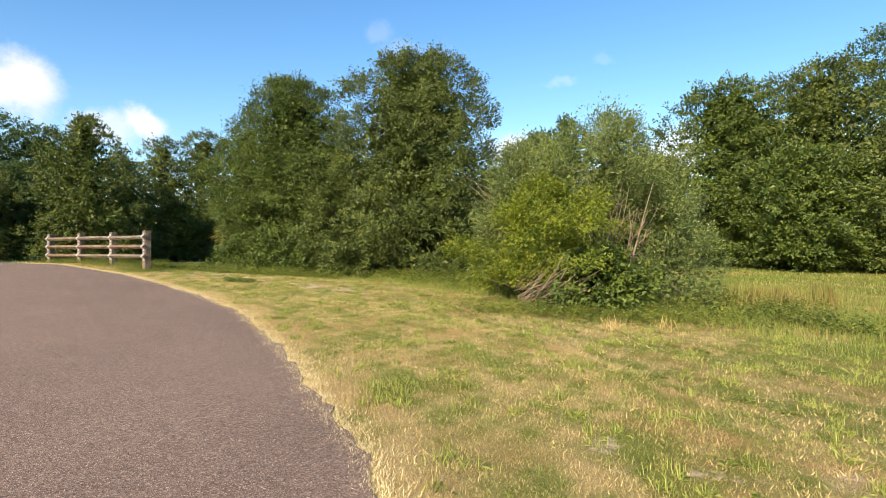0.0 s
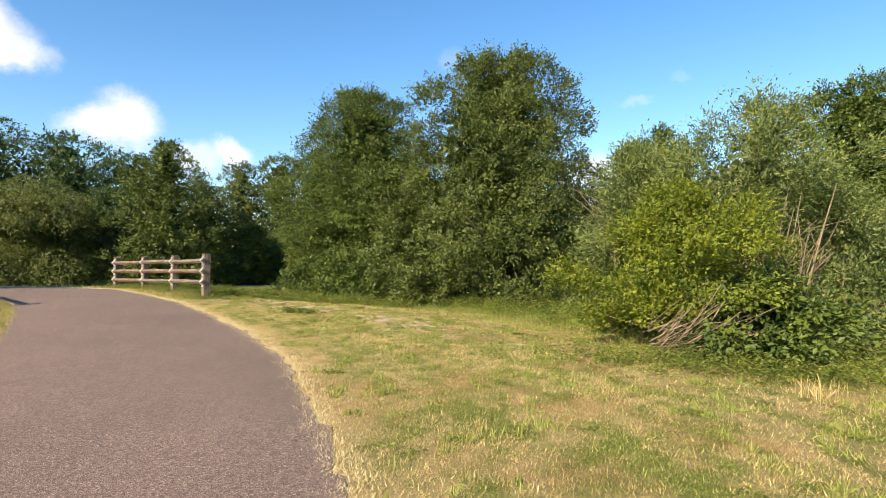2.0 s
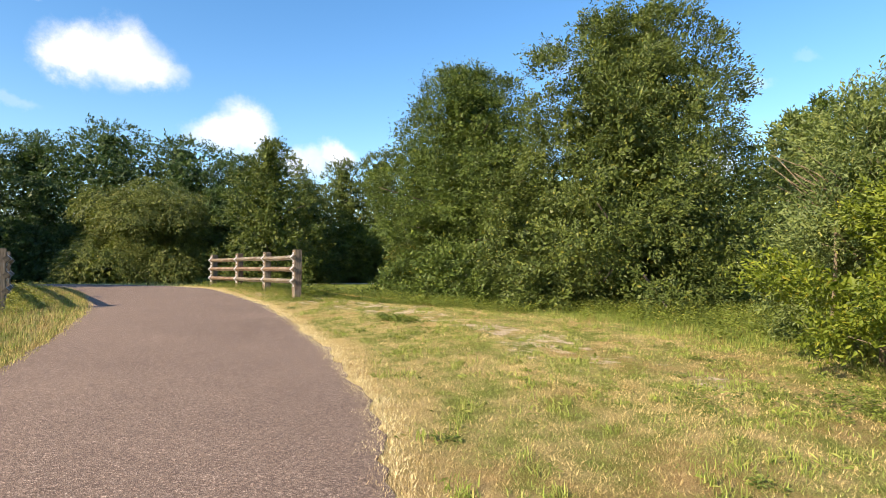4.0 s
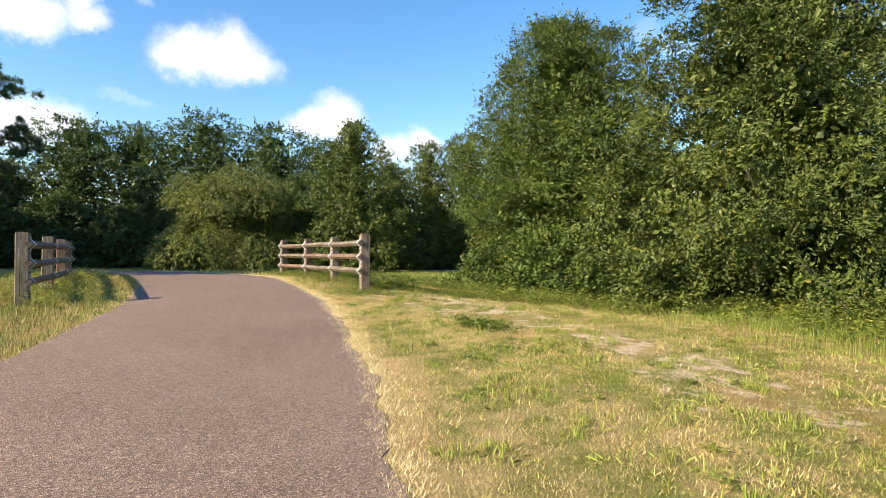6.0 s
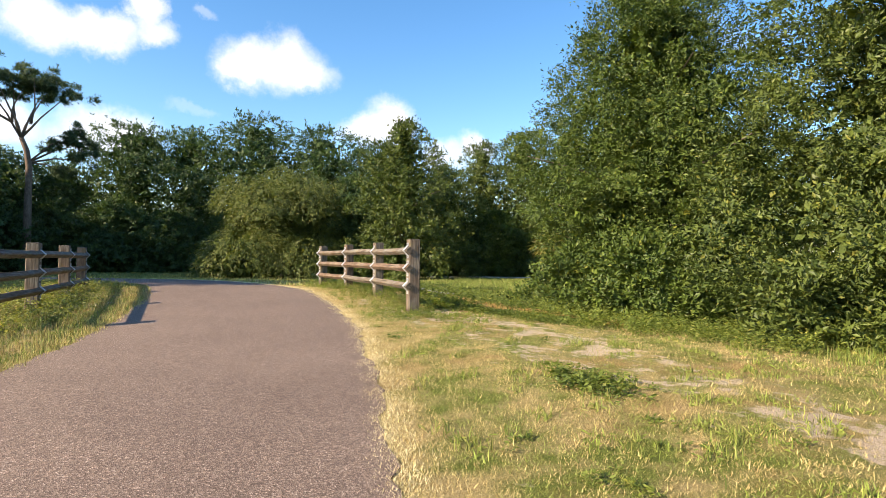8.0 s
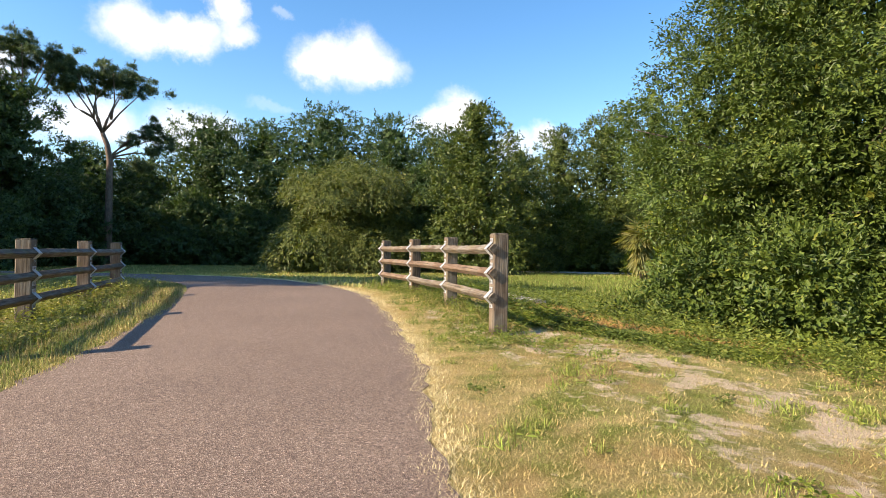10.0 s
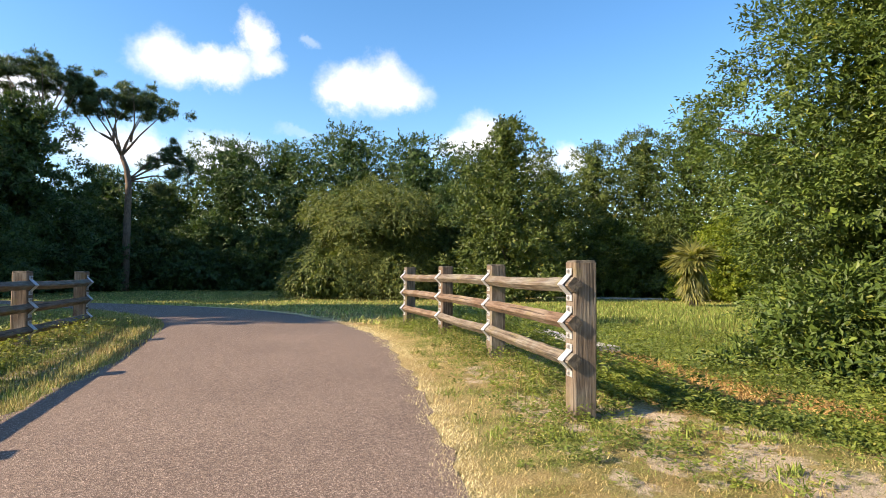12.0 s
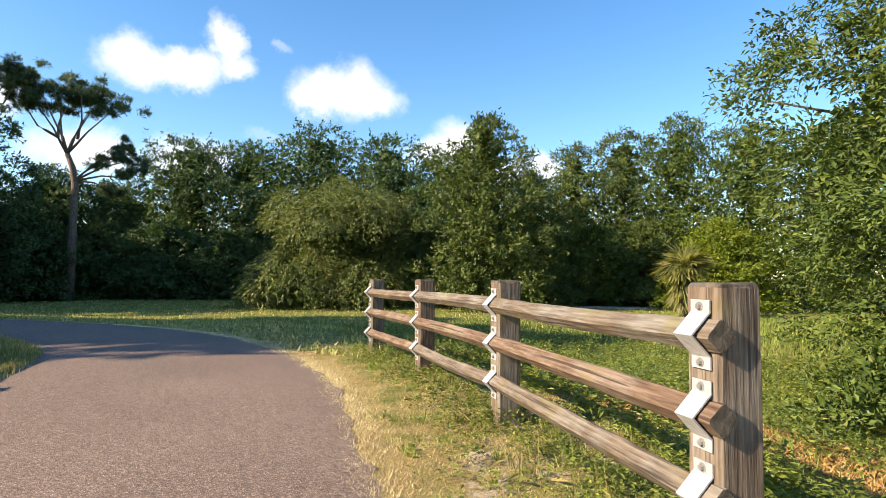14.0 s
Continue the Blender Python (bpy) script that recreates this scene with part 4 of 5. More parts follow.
build_vine_shrub(*from_eye(SPOT, 46.9, 44))


def build_pine(x, y, top, seed, heading):
    """A tall pine: long bare trunk that forks high up, an umbrella of flat needle tufts, one lower limb with its own head."""
    rng = np.random.RandomState(seed)
    root = new("pine_tree")
    root.location = (x, y, height_at(x, y))
    tagged(root, "tall pine with bare trunk and flat open crown", "tree", "pines above the wood")
    bm = bmesh.new()
    across = Vector((math.cos(heading), math.sin(heading), 0))
    back = Vector((-across.y, across.x, 0))

    def spot(a, b, h):
        return across * a + back * b + Vector((0, 0, h * top))
    fork = spot(-0.5, 0, 0.66)
    tube(bm, [spot(0, 0, -0.01), spot(0.05, 0, 0.3), spot(0.1, 0.1, 0.52), spot(-0.1, 0.1, 0.6), fork], [0.36, 0.3, 0.26, 0.23, 0.19], 10)
    heads = []                      # tufts: centre and size
    ends = [(-3.4, 0.6, 0.86), (-2.4, -1.2, 0.92), (-1.1, 0.9, 0.96), (0.3, -0.8, 0.95), (1.5, 0.7, 0.93), (2.6, -0.5, 0.88), (-0.4, 0.2, 0.90), (-2.9, 1.4, 0.90), (0.9, 1.8, 0.90)]
    for i, (a, b, h) in enumerate(ends):
        end = spot(a, b, h)
        low = fork if i % 3 else fork.lerp(spot(-1.6 + 1.1 * (i % 2) * 2, 0.2, 0.78), 0.6)
        knee = low.lerp(end, 0.5) + Vector((rng.uniform(-0.5, 0.5), rng.uniform(-0.5, 0.5), rng.uniform(-0.5, 0.1)))
        tube(bm, [low, low.lerp(knee, 0.55) + Vector(rng.uniform(-0.2, 0.2, 3)), knee, end], [0.13, 0.1, 0.07, 0.03], 6)
        heads += [(end, 1.0)] * 11
    limb = spot(0.0, 0.1, 0.54)
    for a, b, h in ((2.1, 0.3, 0.63), (3.2, -0.3, 0.70), (4.0, 0.4, 0.66), (3.9, -0.2, 0.57), (2.7, 0.6, 0.51)):
        end = spot(a, b, h)
        tube(bm, [limb, limb.lerp(end, 0.5) + Vector((0, 0, 0.3)), end], [0.1, 0.07, 0.03], 6)
        heads += [(end, 0.8)] * 9
    part("trunk", bm, M_PINEBARK, root)
    rows = []
    for c, g in heads:
        o = rng.normal(scale=(0.8 * g, 0.8 * g, 0.42 * g))
        q = g * rng.uniform(0.3, 0.55)
        rows.append([c.x + o[0], c.y + o[1], c.z + o[2] + 0.1, q, q, q * 0.5])
    v, f = scatter_leaves(rng, rows, 26, 18, 0.22, 0.34, 0.0, 0.6, 0.22, 0.35, True)
    sheet("crown", v, f, M_PINE, root)


x, y = from_eye(SPOT, 68.6, 58)
build_pine(x, y, 17.8, 91, radians(68.6))
x, y = from_eye(SPOT, 75.6, 58)
build_pine(x, y, 18.8, 92, radians(75.6 + 160))
# tall unseen trees added off to the side to shade the path beyond the culvert and the wood
for i, (x, y, r, h) in enumerate(((-34.2, 0.3, 4.8, 20.0), (-38.9, 2.6, 4.8, 20.0), (-43.9, 5.0, 4.8, 20.0), (-64.0, 1.0, 7.0, 24.0), (-75.0, 8.0, 7.0, 24.0), (-57.0, 12.0, 6.5, 21.0), (-68.0, 14.0, 7.0, 21.0), (-78.0, 20.0, 7.0, 20.0))):
    build_tree("unseen tall tree added for its shade", "tree", x, y, r, h, 1.5, "wall", M_DEEP, 120 + i, boughs=54, twigs=16, per_twig=8, size=0.7, twig=0.8, group="trees of the wood", slim=0.7, far=True)


# ---- palm, culvert, track ----
def build_palm(x, y):
    rng = np.random.RandomState(77)
    z = height_at(x, y)
    root = new("palm_tree")
    root.location = (x, y, z)
    tagged(root, "cabbage palm with a skirt of dead tan fronds", "tree")
    bm = bmesh.new()
    tube(bm, [Vector((0, 0, -0.2)), Vector((0.05, 0, 1.3)), Vector((0, 0.05, 2.3))], [0.24, 0.2, 0.17], 10)
    part("trunk", bm, M_BARK, root)
    pos, way, nrm = [], [], []
    for k in range(84):
        a = k * 2.4
        dead = k < 46
        el = rng.uniform(-1.2, -0.7) if dead else rng.uniform(-0.35, 1.15)
        reach = rng.uniform(0.15, 0.35) if dead else rng.uniform(0.25, 0.6)
        crown = np.array([0, 0, 2.5 - (rng.uniform(0, 1.1) if dead else 0)])
        hub = crown + np.array([math.cos(a) * math.cos(el), math.sin(a) * math.cos(el), math.sin(el)]) * reach
        axis = unit(hub - crown)
        side = unit(np.cross(axis, [0, 0, 1.0]))
        for j in np.linspace(-1.25, 1.25, 15):
            pos.append(hub)
            way.append(unit(axis * math.cos(j) + side * math.sin(j) + np.array([0, 0, -0.25 - (0.4 if dead else 0)])))
            nrm.append(unit(np.cross(side, axis) + rng.normal(scale=0.2, size=3)))
    v, f = leaf_quads(rng, np.array(pos), np.array(way), np.array(nrm), 1.15, 0.1)
    sheet("crown", v, f, M_PALM, root)


build_palm(-17.0, 46.2)


def slab(name, label, line, width, thick, material, lift, category):
    """A strip of slab along a line on the ground, with eased edges."""
    bm = bmesh.new()
    rows = []
    for i, (x, y, z) in enumerate(line):
        a, b = Vector(line[max(i - 1, 0)]), Vector(line[min(i + 1, len(line) - 1)])
        d = (b - a).normalized()
        n = Vector((-d.y, d.x, 0)).normalized()
        c = Vector((x, y, z))
        rows.append([bm.verts.new(c + n * o + Vector((0, 0, h))) for o, h in
                     ((-width / 2, -thick), (-width / 2, lift - 0.02), (-width / 2 + 0.02, lift), (width / 2 - 0.02, lift), (width / 2, lift - 0.02), (width / 2, -thick))])
    for p, q in zip(rows, rows[1:]):
        for k in range(5):
            bm.faces.new((p[k], p[k + 1], q[k + 1], q[k]))
    bm.faces.new(rows[0][::-1])
    bm.faces.new(rows[-1])
    bmesh.ops.recalc_face_normals(bm, faces=bm.faces)
    me = bpy.data.meshes.new(name)
    bm.to_mesh(me)
    bm.free()
    me.materials.append(material)
    return tagged(new(name, me), label, category, kind="structure")


slab("culvert_headwall", "pale concrete culvert headwall half hidden in weeds", [(x, y, height_at(x, y)) for x, y in ((-11.0, 22.17), (-11.8, 22.85), (-13.2, 23.9))], 0.45, 0.9, M_CONCRETE, 0.13, "culvert")
track = []
for a in np.linspace(34, 8, 14):
    tx, ty = from_eye(SPOT, a, 43.5 + 0.4 * math.sin(a))
    track.append((tx, ty, height_at(tx, ty)))
slab("track", "pale sandy track crossing the far meadow", track, 1.5, 0.3, M_CONCRETE, 0.05, "path")


# ---- cut branches in the thicket ----
def build_brush():
    rng = np.random.RandomState(8)
    x0, y0 = 1.85, 11.75
    root = new("branch_heap")
    root.location = (x0, y0, height_at(x0, y0))
    tagged(root, "heap of bare cut branches under the thicket", "branches")
    for k in range(90):
        bm = bmesh.new()
        foot = Vector((rng.uniform(-0.4, 0.5), rng.uniform(-0.4, 0.5), rng.uniform(0.0, 0.45)))
        reach = rng.uniform(0.45, 1.25)
        d = Vector((rng.uniform(0.2, 1.0), rng.uniform(-0.5, 0.5), rng.uniform(-0.05, 0.7))).normalized()
        bend = Vector(rng.uniform(-0.1, 0.1, 3))
        r = rng.uniform(0.005, 0.016)
        tube(bm, [foot, foot + d * reach * 0.35 + bend, foot + d * reach * 0.7 + bend * 1.4, foot + d * reach], [r, r * 0.9, r * 0.7, r * 0.35], 5)
        part("branch", bm, M_STEM, root)
    root2 = new("dead_branch")
    bx, by = 0.75, 14.7
    root2.location = (bx, by, height_at(bx, by))
    tagged(root2, "bare dead branch sticking out of the thicket", "branches")
    for k in range(16):
        bm = bmesh.new()
        a = rng.uniform(-0.6, 0.5)
        d = Vector((-0.75 + a * 0.3, -0.1 + a * 0.4, 0.55 + 0.35 * a)).normalized()
        foot = Vector((0.7, 0.15, 0.0)) if k == 0 else Vector((0.75 + rng.uniform(-0.1, 0.5), 0.1, 2.35 + rng.uniform(-0.35, 0.2)))
        end = Vector((0.8, 0.1, 2.5)) if k == 0 else foot + d * rng.uniform(0.6, 1.15)
        r = 0.035 if k == 0 else rng.uniform(0.007, 0.014)
        tube(bm, [foot, foot.lerp(end, 0.5) + Vector(rng.uniform(-0.06, 0.06, 3)), end], [r, r * 0.8, r * 0.4], 5)
        part("branch", bm, M_STEM, root2)


def build_stems():
    """Thin leaning stems that rise out of the thicket."""
    rng = np.random.RandomState(18)
    x0, y0 = 3.4, 12.75
    root = new("stem_cluster")
    root.location = (x0, y0, height_at(x0, y0))
    tagged(root, "cluster of thin pale stems inside the thicket", "shrub")
    for k in range(22):
        bm = bmesh.new()
        foot = Vector((rng.uniform(-0.5, 0.9), rng.uniform(-0.4, 0.3), -0.05))
        h = rng.uniform(1.6, 3.3)
        d = Vector((rng.uniform(-0.3, 0.35), rng.uniform(-0.15, 0.15), 1)).normalized()
        r = rng.uniform(0.009, 0.024)
        bend = Vector((rng.uniform(-0.15, 0.15), rng.uniform(-0.1, 0.1), 0))
        tube(bm, [foot, foot + d * h * 0.4 + bend, foot + d * h * 0.75 + bend, foot + d * h], [r, r * 0.85, r * 0.6, r * 0.25], 5)
        for j in range(3):
            f = rng.uniform(0.4, 0.85)
            s0 = foot + d * h * f + bend
            e = s0 + Vector((rng.uniform(-0.5, 0.5), rng.uniform(-0.3, 0.3), rng.uniform(0.25, 0.6)))
            tube(bm, [s0, s0.lerp(e, 0.5), e], [r * 0.5, r * 0.4, r * 0.15], 4)
        part("stem", bm, M_STEM, root)


build_brush()
build_stems()


# ---- grass and weeds ----
def blades(name, label, pts, length, width, lush, material, lean=0.7, seed=1, segments=1):
    """Grass blades as slim triangles standing at pts (n,2)."""
    rng = np.random.RandomState(seed)
    n = len(pts)
    z = height(pts[:, 0], pts[:, 1])
    base = np.concatenate([pts, z[:, None] - 0.006], 1)
    a = rng.uniform(0, 6.283, n)
    ln = length * rng.uniform(0.55, 1.35, n)
    tilt = rng.uniform(0.55, 1.45, n) if lean > 0.9 else np.abs(rng.normal(scale=lean, size=n)).clip(0, 1.35)
    d = np.stack([np.cos(a) * np.sin(tilt), np.sin(a) * np.sin(tilt), np.cos(tilt)], 1)
    b = a + 1.571 + rng.uniform(-0.8, 0.8, n)
    w = (width * rng.uniform(0.6, 1.3, n) * 0.5)[:, None]
    side = np.stack([np.cos(b), np.sin(b), np.zeros(n)], 1) * w
    mid = base + d * ln[:, None] * 0.55 + np.array([0, 0, 1.0]) * (ln * 0.06)[:, None]
    tip = base + d * ln[:, None]
    if segments == 1:
        v = np.stack([base - side, base + side, tip], 1).reshape(-1, 3)
        f = np.arange(n * 3, dtype=np.int32).reshape(-1, 3)
        k = 3
    else:
        tip[:, 2] -= ln * 0.12
        v = np.stack([base - side, base + side, mid + side * 0.8, tip, mid - side * 0.8], 1).reshape(-1, 3)
        f = np.arange(n * 5, dtype=np.int32).reshape(-1, 5)
        k = 5
    ob = sheet(name, v, f, material, None, (("lush", np.repeat(lush, k)),))
    return tagged(ob, label, "grass", kind="stuff")


def pick(rng, n, x0, x1, y0, y1, keep):
    """n random places in a box of the plan, thinned by keep(x, y, s) in 0..1."""
    x, y = rng.uniform(x0, x1, n), rng.uniform(y0, y1, n)
    s = beside(x, y)
    k = rng.uniform(0, 1, n) < keep(x, y, s)
    return np.stack([x, y], 1)[k], s[k]


DEAD_BAND = [(-11.06, 22.11), (-9.88, 22.01), (-8.38, 20.76), (-7.58, 21.15), (-7.03, 21.5)]
CLOVER = [(-10.16, 20.04), (-9.07, 19.89), (-8.2, 20.05), (-7.64, 19.84), (-6.92, 19.71)]


def build_grass():
    rng = np.random.RandomState(2)

    def bare(x, y):
        return np.clip(1.2 - 1.8 * sandy(x, y), 0.28, 1)
    # close-mown lawn, thick near the path and thinner away from it
    for n, x0, x1, y0, y1, near in ((2900000, -16, 4.5, 1.6, 22.5, True), (620000, -16, 9, 0.5, 22, False)):
        p, s = pick(rng, n, x0, x1, y0, y1, lambda x, y, s: ((s > 0.02) & ((s < 3.6) if near else (s < 12))) * bare(x, y) * (np.interp(s, [0, 2, 3.6], [1, 0.9, 0.5]) if near else np.interp(s, [1.0, 3.5, 12], [0.2, 1, 0.6])))
        lush = smooth01(lushness(p[:, 0], p[:, 1], s), 0.15, 0.85)
        lush = np.clip(np.where(rng.uniform(0, 1, len(p)) < lush, 0.88, 0.1) + rng.normal(scale=0.1, size=len(p)), 0, 1)
        blades("lawn_grass", "short mown lawn grass, half straw and half green", p, 0.034 if near else 0.048, 0.0052 if near else 0.0095, lush, M_LAWN, 0.95, 3 + n % 7)
    # pale straw fringe hanging over the path's edge
    i = rng.randint(60, 330, 110000)
    o = np.abs(rng.normal(scale=0.12, size=len(i))) - 0.03 + 0.07 * waves(EDGE_R[i, 0], EDGE_R[i, 1], 41, 0.55)
    p = EDGE_R[i] + EDGE_N[i] * o[:, None] + rng.uniform(-0.08, 0.08, (len(i), 2))
    blades("path_edge_grass", "pale straw grass fringing the asphalt", p, 0.045, 0.0065, np.clip(rng.normal(0.06, 0.12, len(p)), 0, 1), M_FRINGE, 1.1, 4)
    i = rng.randint(60, 330, 26000)
    o = far_side(EDGE_R[i, 0]) - np.abs(rng.normal(scale=0.2, size=len(i))) + 0.05
    p = EDGE_R[i] + EDGE_N[i] * o[:, None] + rng.uniform(-0.08, 0.08, (len(i), 2))
    blades("path_edge_grass", "straw and green grass on the verge", p, 0.06, 0.009, np.clip(rng.normal(0.3, 0.25, len(p)), 0, 1), M_LAWN, 0.9, 5)
    # green tufts in the lawn
    c, cs = pick(rng, 11000, -14, 8, 1.5, 20, lambda x, y, s: ((s > 0.3) & (s < 9)) * np.clip(smooth01(waves(x, y, 61, 1.1) + 0.5 * waves(x, y, 62, 0.4), 0.25, 0.7), 0.03, 1))
    p = np.repeat(c, 24, 0) + rng.normal(scale=0.05, size=(len(c) * 24, 2)) * np.repeat(rng.uniform(0.4, 1.6, len(c)), 24)[:, None]
    blades("grass_tufts", "green tufts of coarser grass in the lawn", p, 0.085, 0.0075, np.clip(rng.normal(0.92, 0.15, len(p)), 0, 1), M_LAWN, 0.8, 6, 2)
    # verge beyond the path
    p, s = pick(rng, 260000, -24, -5, 6, 22, lambda x, y, s: ((s < far_side(x)) & (s > -PATH_WIDTH - 4.5)) * 1.0)
    blades("verge_grass", "uneven green and straw grass on the verge", p, 0.09, 0.012, np.clip(lushness(p[:, 0], p[:, 1], s) + rng.normal(0.1, 0.22, len(p)), 0, 1), M_MEADOW, 0.7, 7)
    # unmown grass round the thicket, at the oaks' feet and over the ditch
    p, s = pick(rng, 200000, -19, 12, 8, 30, lambda x, y, s: smooth01(s + 0.9 * waves(x, y, 14, 2.0) + 3.4 * smooth01(-0.49 * x + 0.87 * y, 21, 23) + 1.2 * smooth01(y, 13, 17), 6.6, 8.6) * (s < 17))
    lush = np.clip(lushness(p[:, 0], p[:, 1], s) * 0.8 + 0.32 + rng.normal(scale=0.22, size=len(p)), 0, 1)
    blades("meadow_grass", "long unmown meadow grass with dry stalks", p, 0.16, 0.01, lush, M_MEADOW, 0.45, 8)
    p, s = pick(rng, 70000, 4, 24, 9, 30, lambda x, y, s: (s > 9) * 1.0)
    blades("meadow_grass", "yellowing meadow grass before the wood", p, 0.1, 0.024, np.clip(0.78 + 0.3 * waves(p[:, 0], p[:, 1], 15, 4.0) + rng.normal(scale=0.2, size=len(p)), 0, 1), M_MEADOW, 0.7, 9)
    # tall stalks
    c = np.vstack([rng.normal((7.4, 13.3), (0.42, 0.3), (95, 2)), rng.normal((9.0, 13.5), (0.2, 0.2), (22, 2))])
    p = np.repeat(c, 9, 0) + rng.normal(scale=0.05, size=(len(c) * 9, 2))
    blades("tall_grass", "tall rusty grass stalks in the meadow", p, 0.55, 0.012, np.clip(rng.normal(0.6, 0.3, len(p)), 0, 1), M_RUSTY, 0.16, 10, 2)
    c = np.array([(2.75, 9.5), (2.95, 9.6), (3.9, 9.9)])
    p = np.repeat(c, 34, 0) + rng.normal(scale=0.08, size=(len(c) * 34, 2))
    blades("dry_grass_tuft", "bleached tufts of tall dry grass", p, 0.26, 0.007, np.full(len(p), 0.12), M_LAWN, 0.5, 11, 2)
    # fine bright grass of the shaded meadow beyond the culvert
    p, s = pick(rng, 90000, -60, -14, 22, 56, lambda x, y, s: (s > 0.3) * np.interp(s, [0, 4, 30], [1, 0.7, 0.35]))
    blades("meadow_grass", "short green grass of the far meadow", p, 0.1, 0.06, np.clip(rng.normal(0.62, 0.22, len(p)), 0, 1), M_LAWN, 0.8, 12)


def far_grass():
    rng = np.random.RandomState(44)
    p, s = pick(rng, 60000, -24, 4, 28, 48, lambda x, y, s: (s > 6) * 1.0)
    blades("meadow_grass", "rough green grass behind the oak", p, 0.16, 0.04, np.clip(rng.normal(0.88, 0.18, len(p)), 0, 1), M_MEADOW, 0.6, 13)


def weeds(name, label, pts, tall, leaf, per, material, seed, slim=0.5, far=False):
    """Leafy low plants; each a few stems' worth of leaves."""
    rng = np.random.RandomState(seed)
    n = len(pts)
    z = height(pts[:, 0], pts[:, 1])
    h = tall * rng.uniform(0.4, 1.3, n)
    t = rng.uniform(0.05, 1, (n, per))
    a = rng.uniform(0, 6.283, (n, per))
    r = (0.35 * h[:, None] * (1.15 - t) + 0.02) * rng.uniform(0.3, 1.2, (n, per))
    pos = np.stack([pts[:, :1] + np.cos(a) * r, pts[:, 1:2] + np.sin(a) * r, z[:, None] + t * h[:, None]], -1).reshape(-1, 3)
    a = a.ravel()
    way = unit(np.stack([np.cos(a), np.sin(a), rng.uniform(-0.3, 0.7, len(a))], 1))
    nrm = unit(np.array([0, 0, 1.0]) + rng.normal(scale=0.45, size=(len(a), 3)))
    v, f = leaf_quads(rng, pos, way, nrm, leaf, slim, far)
    return tagged(sheet(name, v, f, material), label, "weeds", kind="stuff")


def along(rng, line, n, spread):
    line = np.array(line)
    i = rng.randint(0, len(line) - 1, n)
    t = rng.uniform(0, 1, (n, 1))
    return line[i] * (1 - t) + line[i + 1] * t + rng.normal(scale=spread, size=(n, 2))


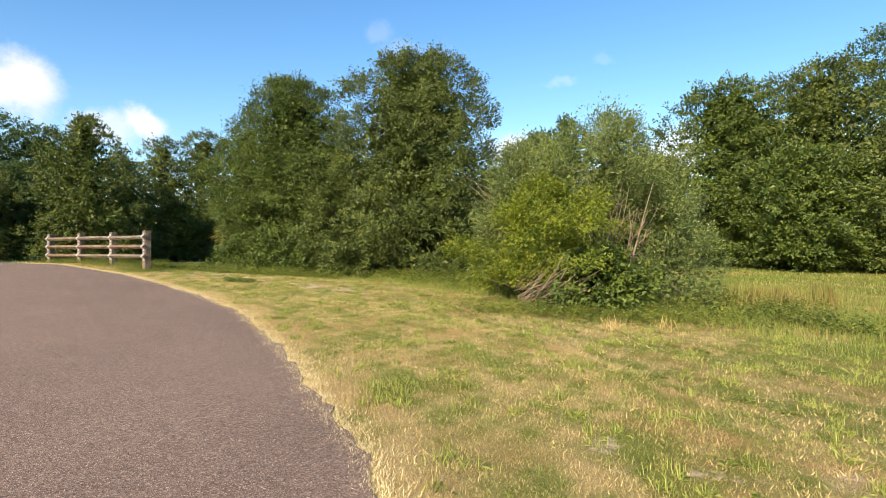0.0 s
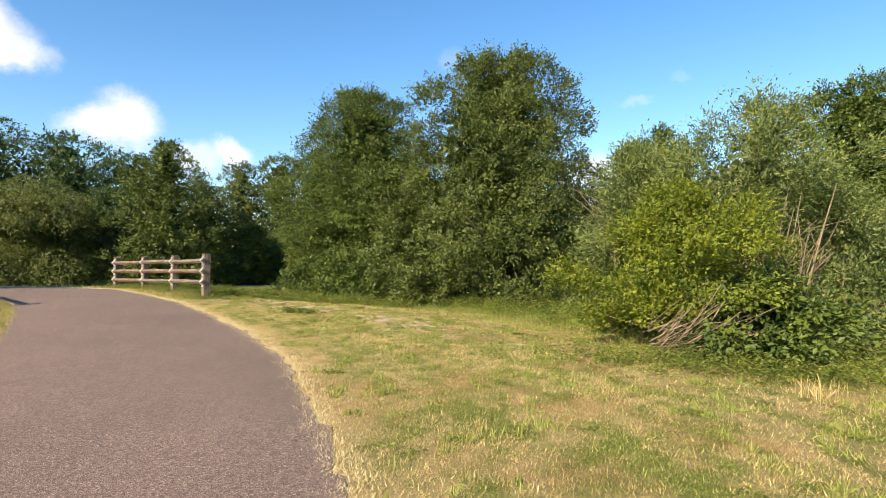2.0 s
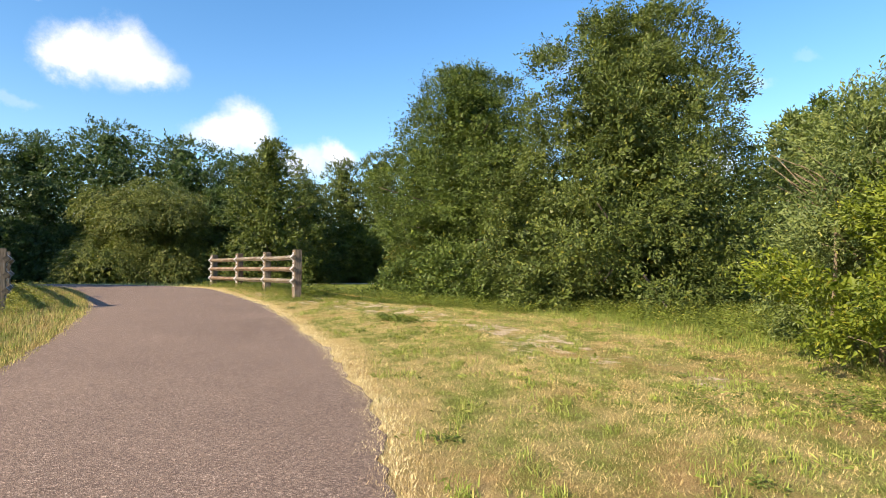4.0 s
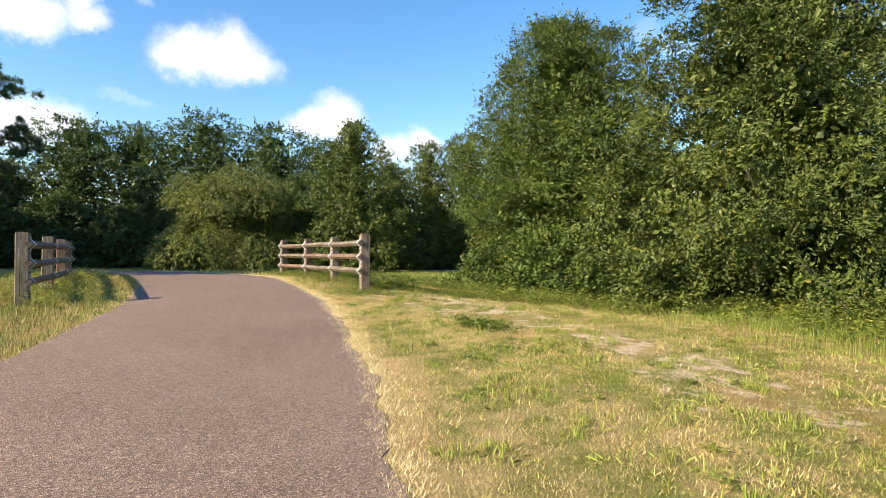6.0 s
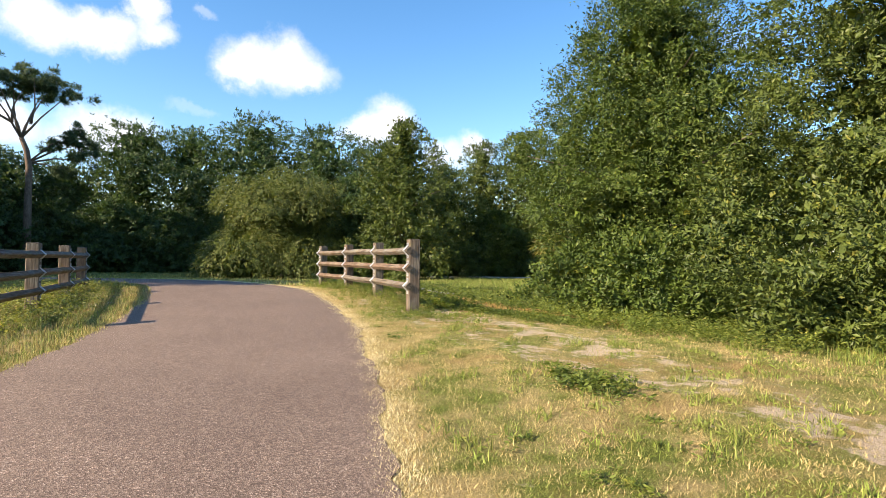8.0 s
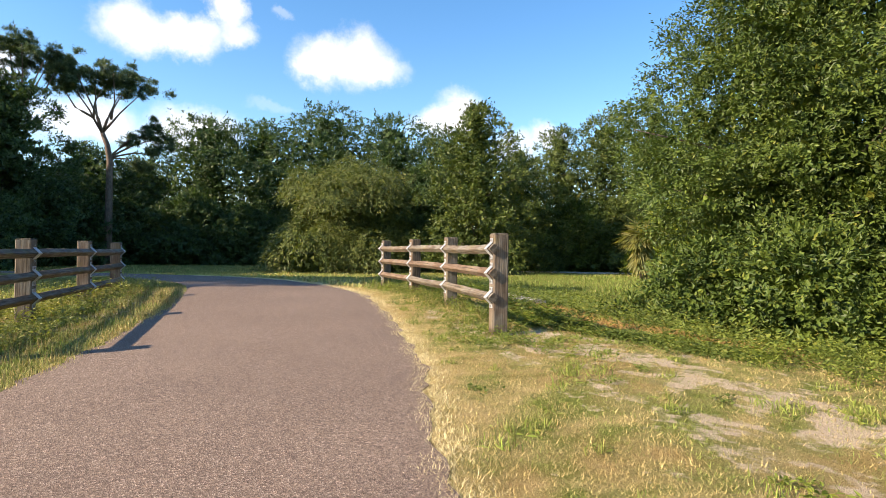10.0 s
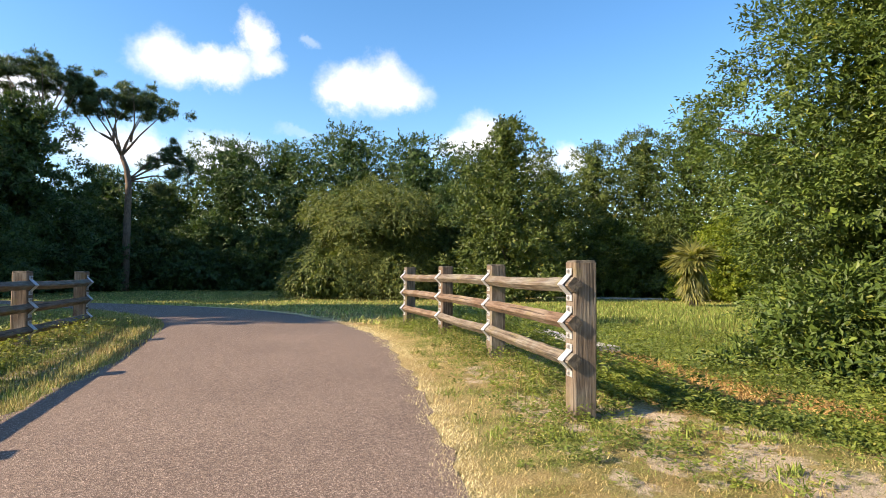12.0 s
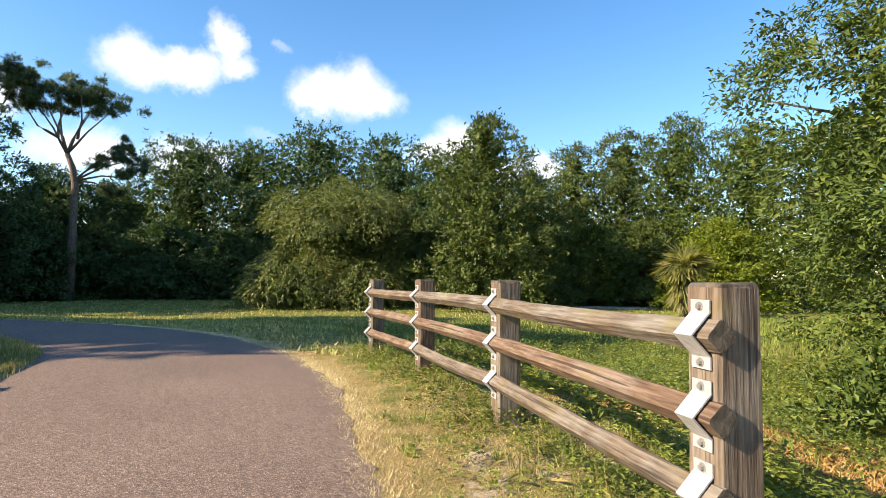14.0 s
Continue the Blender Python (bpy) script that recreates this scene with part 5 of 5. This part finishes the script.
def build_weeds():
    rng = np.random.RandomState(6)
    p = along(rng, RIGHT_POSTS, 420, 0.36)
    p = p[beside(p[:, 0], p[:, 1]) > 0.35]
    weeds("weeds", "low green weeds along the timber fence", p, 0.17, 0.034, 34, M_WEED, 21)
    p = np.stack([rng.normal(-9.2, 0.6, 110), rng.normal(18.2, 0.4, 110)], 1)
    weeds("weeds", "low green weeds round the fence's end post", p[beside(p[:, 0], p[:, 1]) > 0.3], 0.12, 0.032, 30, M_WEED, 22)
    p = along(rng, [(-9.0, 19.6), (-10.4, 20.9), (-12.6, 22.6), (-15, 24)], 420, 0.36)
    p = p[np.abs((p[:, 0] + 10.0) * 0.63 + (p[:, 1] - 21.35) * 0.78) > 0.36]
    weeds("ferns", "dark green ferns between fence and culvert", p, 0.24, 0.07, 24, M_WEED, 23, 0.3)
    p, s = pick(rng, 15000, -19, -3.5, 19, 31, lambda x, y, s: smooth01(s + 0.7 * waves(x, y, 51, 2.0), 2.6, 4.2) * (s < 13) * np.clip(0.65 + 0.5 * waves(x, y, 52, 1.4), 0.1, 1))
    weeds("weeds", "waist-high tangle of green weeds over the ditch", p, 0.3, 0.05, 20, M_WEED, 24, 0.5, True)
    p, s = pick(rng, 9000, -5, 8, 9.5, 23, lambda x, y, s: smooth01(s + 0.8 * waves(x, y, 14, 2.0) + 1.6 * smooth01(y, 13, 17), 8.2, 10.0) * (s < 14))
    weeds("weeds", "green weeds at the foot of the oaks", p, 0.32, 0.06, 20, M_WEED, 25, 0.5, True)
    p = np.stack([rng.normal(3.2, 1.5, 900), rng.normal(11.2, 0.5, 900)], 1)
    weeds("weeds", "low creeping weeds before the thicket", p, 0.22, 0.042, 26, M_WEED, 26)
    p = along(rng, LEFT_POSTS, 520, 0.55)
    weeds("weeds", "sunlit weeds under the timber fence", p[beside(p[:, 0], p[:, 1]) < far_side(p[:, 0]) - 0.55], 0.24, 0.05, 20, M_PALEWEED, 27)
    # matted clover between bare soil and ditch
    p = along(rng, CLOVER, 2600, 0.24)
    weeds("clover", "matted green clover along the bare soil", p, 0.07, 0.035, 13, M_WEED, 30, 0.6)
    # single dark rosettes in the lawn
    c, cs = pick(rng, 300, -9, 6, 2.5, 18, lambda x, y, s: ((s > 0.5) & (s < 7)) * 0.55)
    p = np.repeat(c, 5, 0) + rng.normal(scale=0.06, size=(len(c) * 5, 2))
    weeds("lawn_weeds", "small dark weeds growing flat in the lawn", p, 0.04, 0.035, 14, M_WEED, 28)
    p = along(rng, [(-5.7, 15.5), (-5.2, 15.1)], 100, 0.16)
    weeds("lawn_weeds", "patch of green weeds beside bare soil", p, 0.09, 0.05, 16, M_WEED, 29)


def dry_stalks():
    rng = np.random.RandomState(45)
    p = along(rng, DEAD_BAND, 26000, 0.3)
    blades("dead_grass", "matted orange-brown dead grass along the ditch", p, 0.12, 0.009, np.clip(rng.normal(0.08, 0.15, len(p)), 0, 1), M_DEAD, 1.0, 15, 2)
    c = along(rng, [(x + 0.12, y - 0.2) for x, y in RIGHT_POSTS], 46, 0.24)
    p = np.repeat(c, 26, 0) + rng.normal(scale=0.07, size=(len(c) * 26, 2))
    p = p[beside(p[:, 0], p[:, 1]) > 0.3]
    blades("dry_stalks", "dead straw-coloured stalks under the fence", p, 0.17, 0.0055, np.clip(rng.normal(0.5, 0.25, len(p)), 0, 1), M_MEADOW, 0.7, 14, 2)


build_grass()
far_grass()
dry_stalks()
build_weeds()
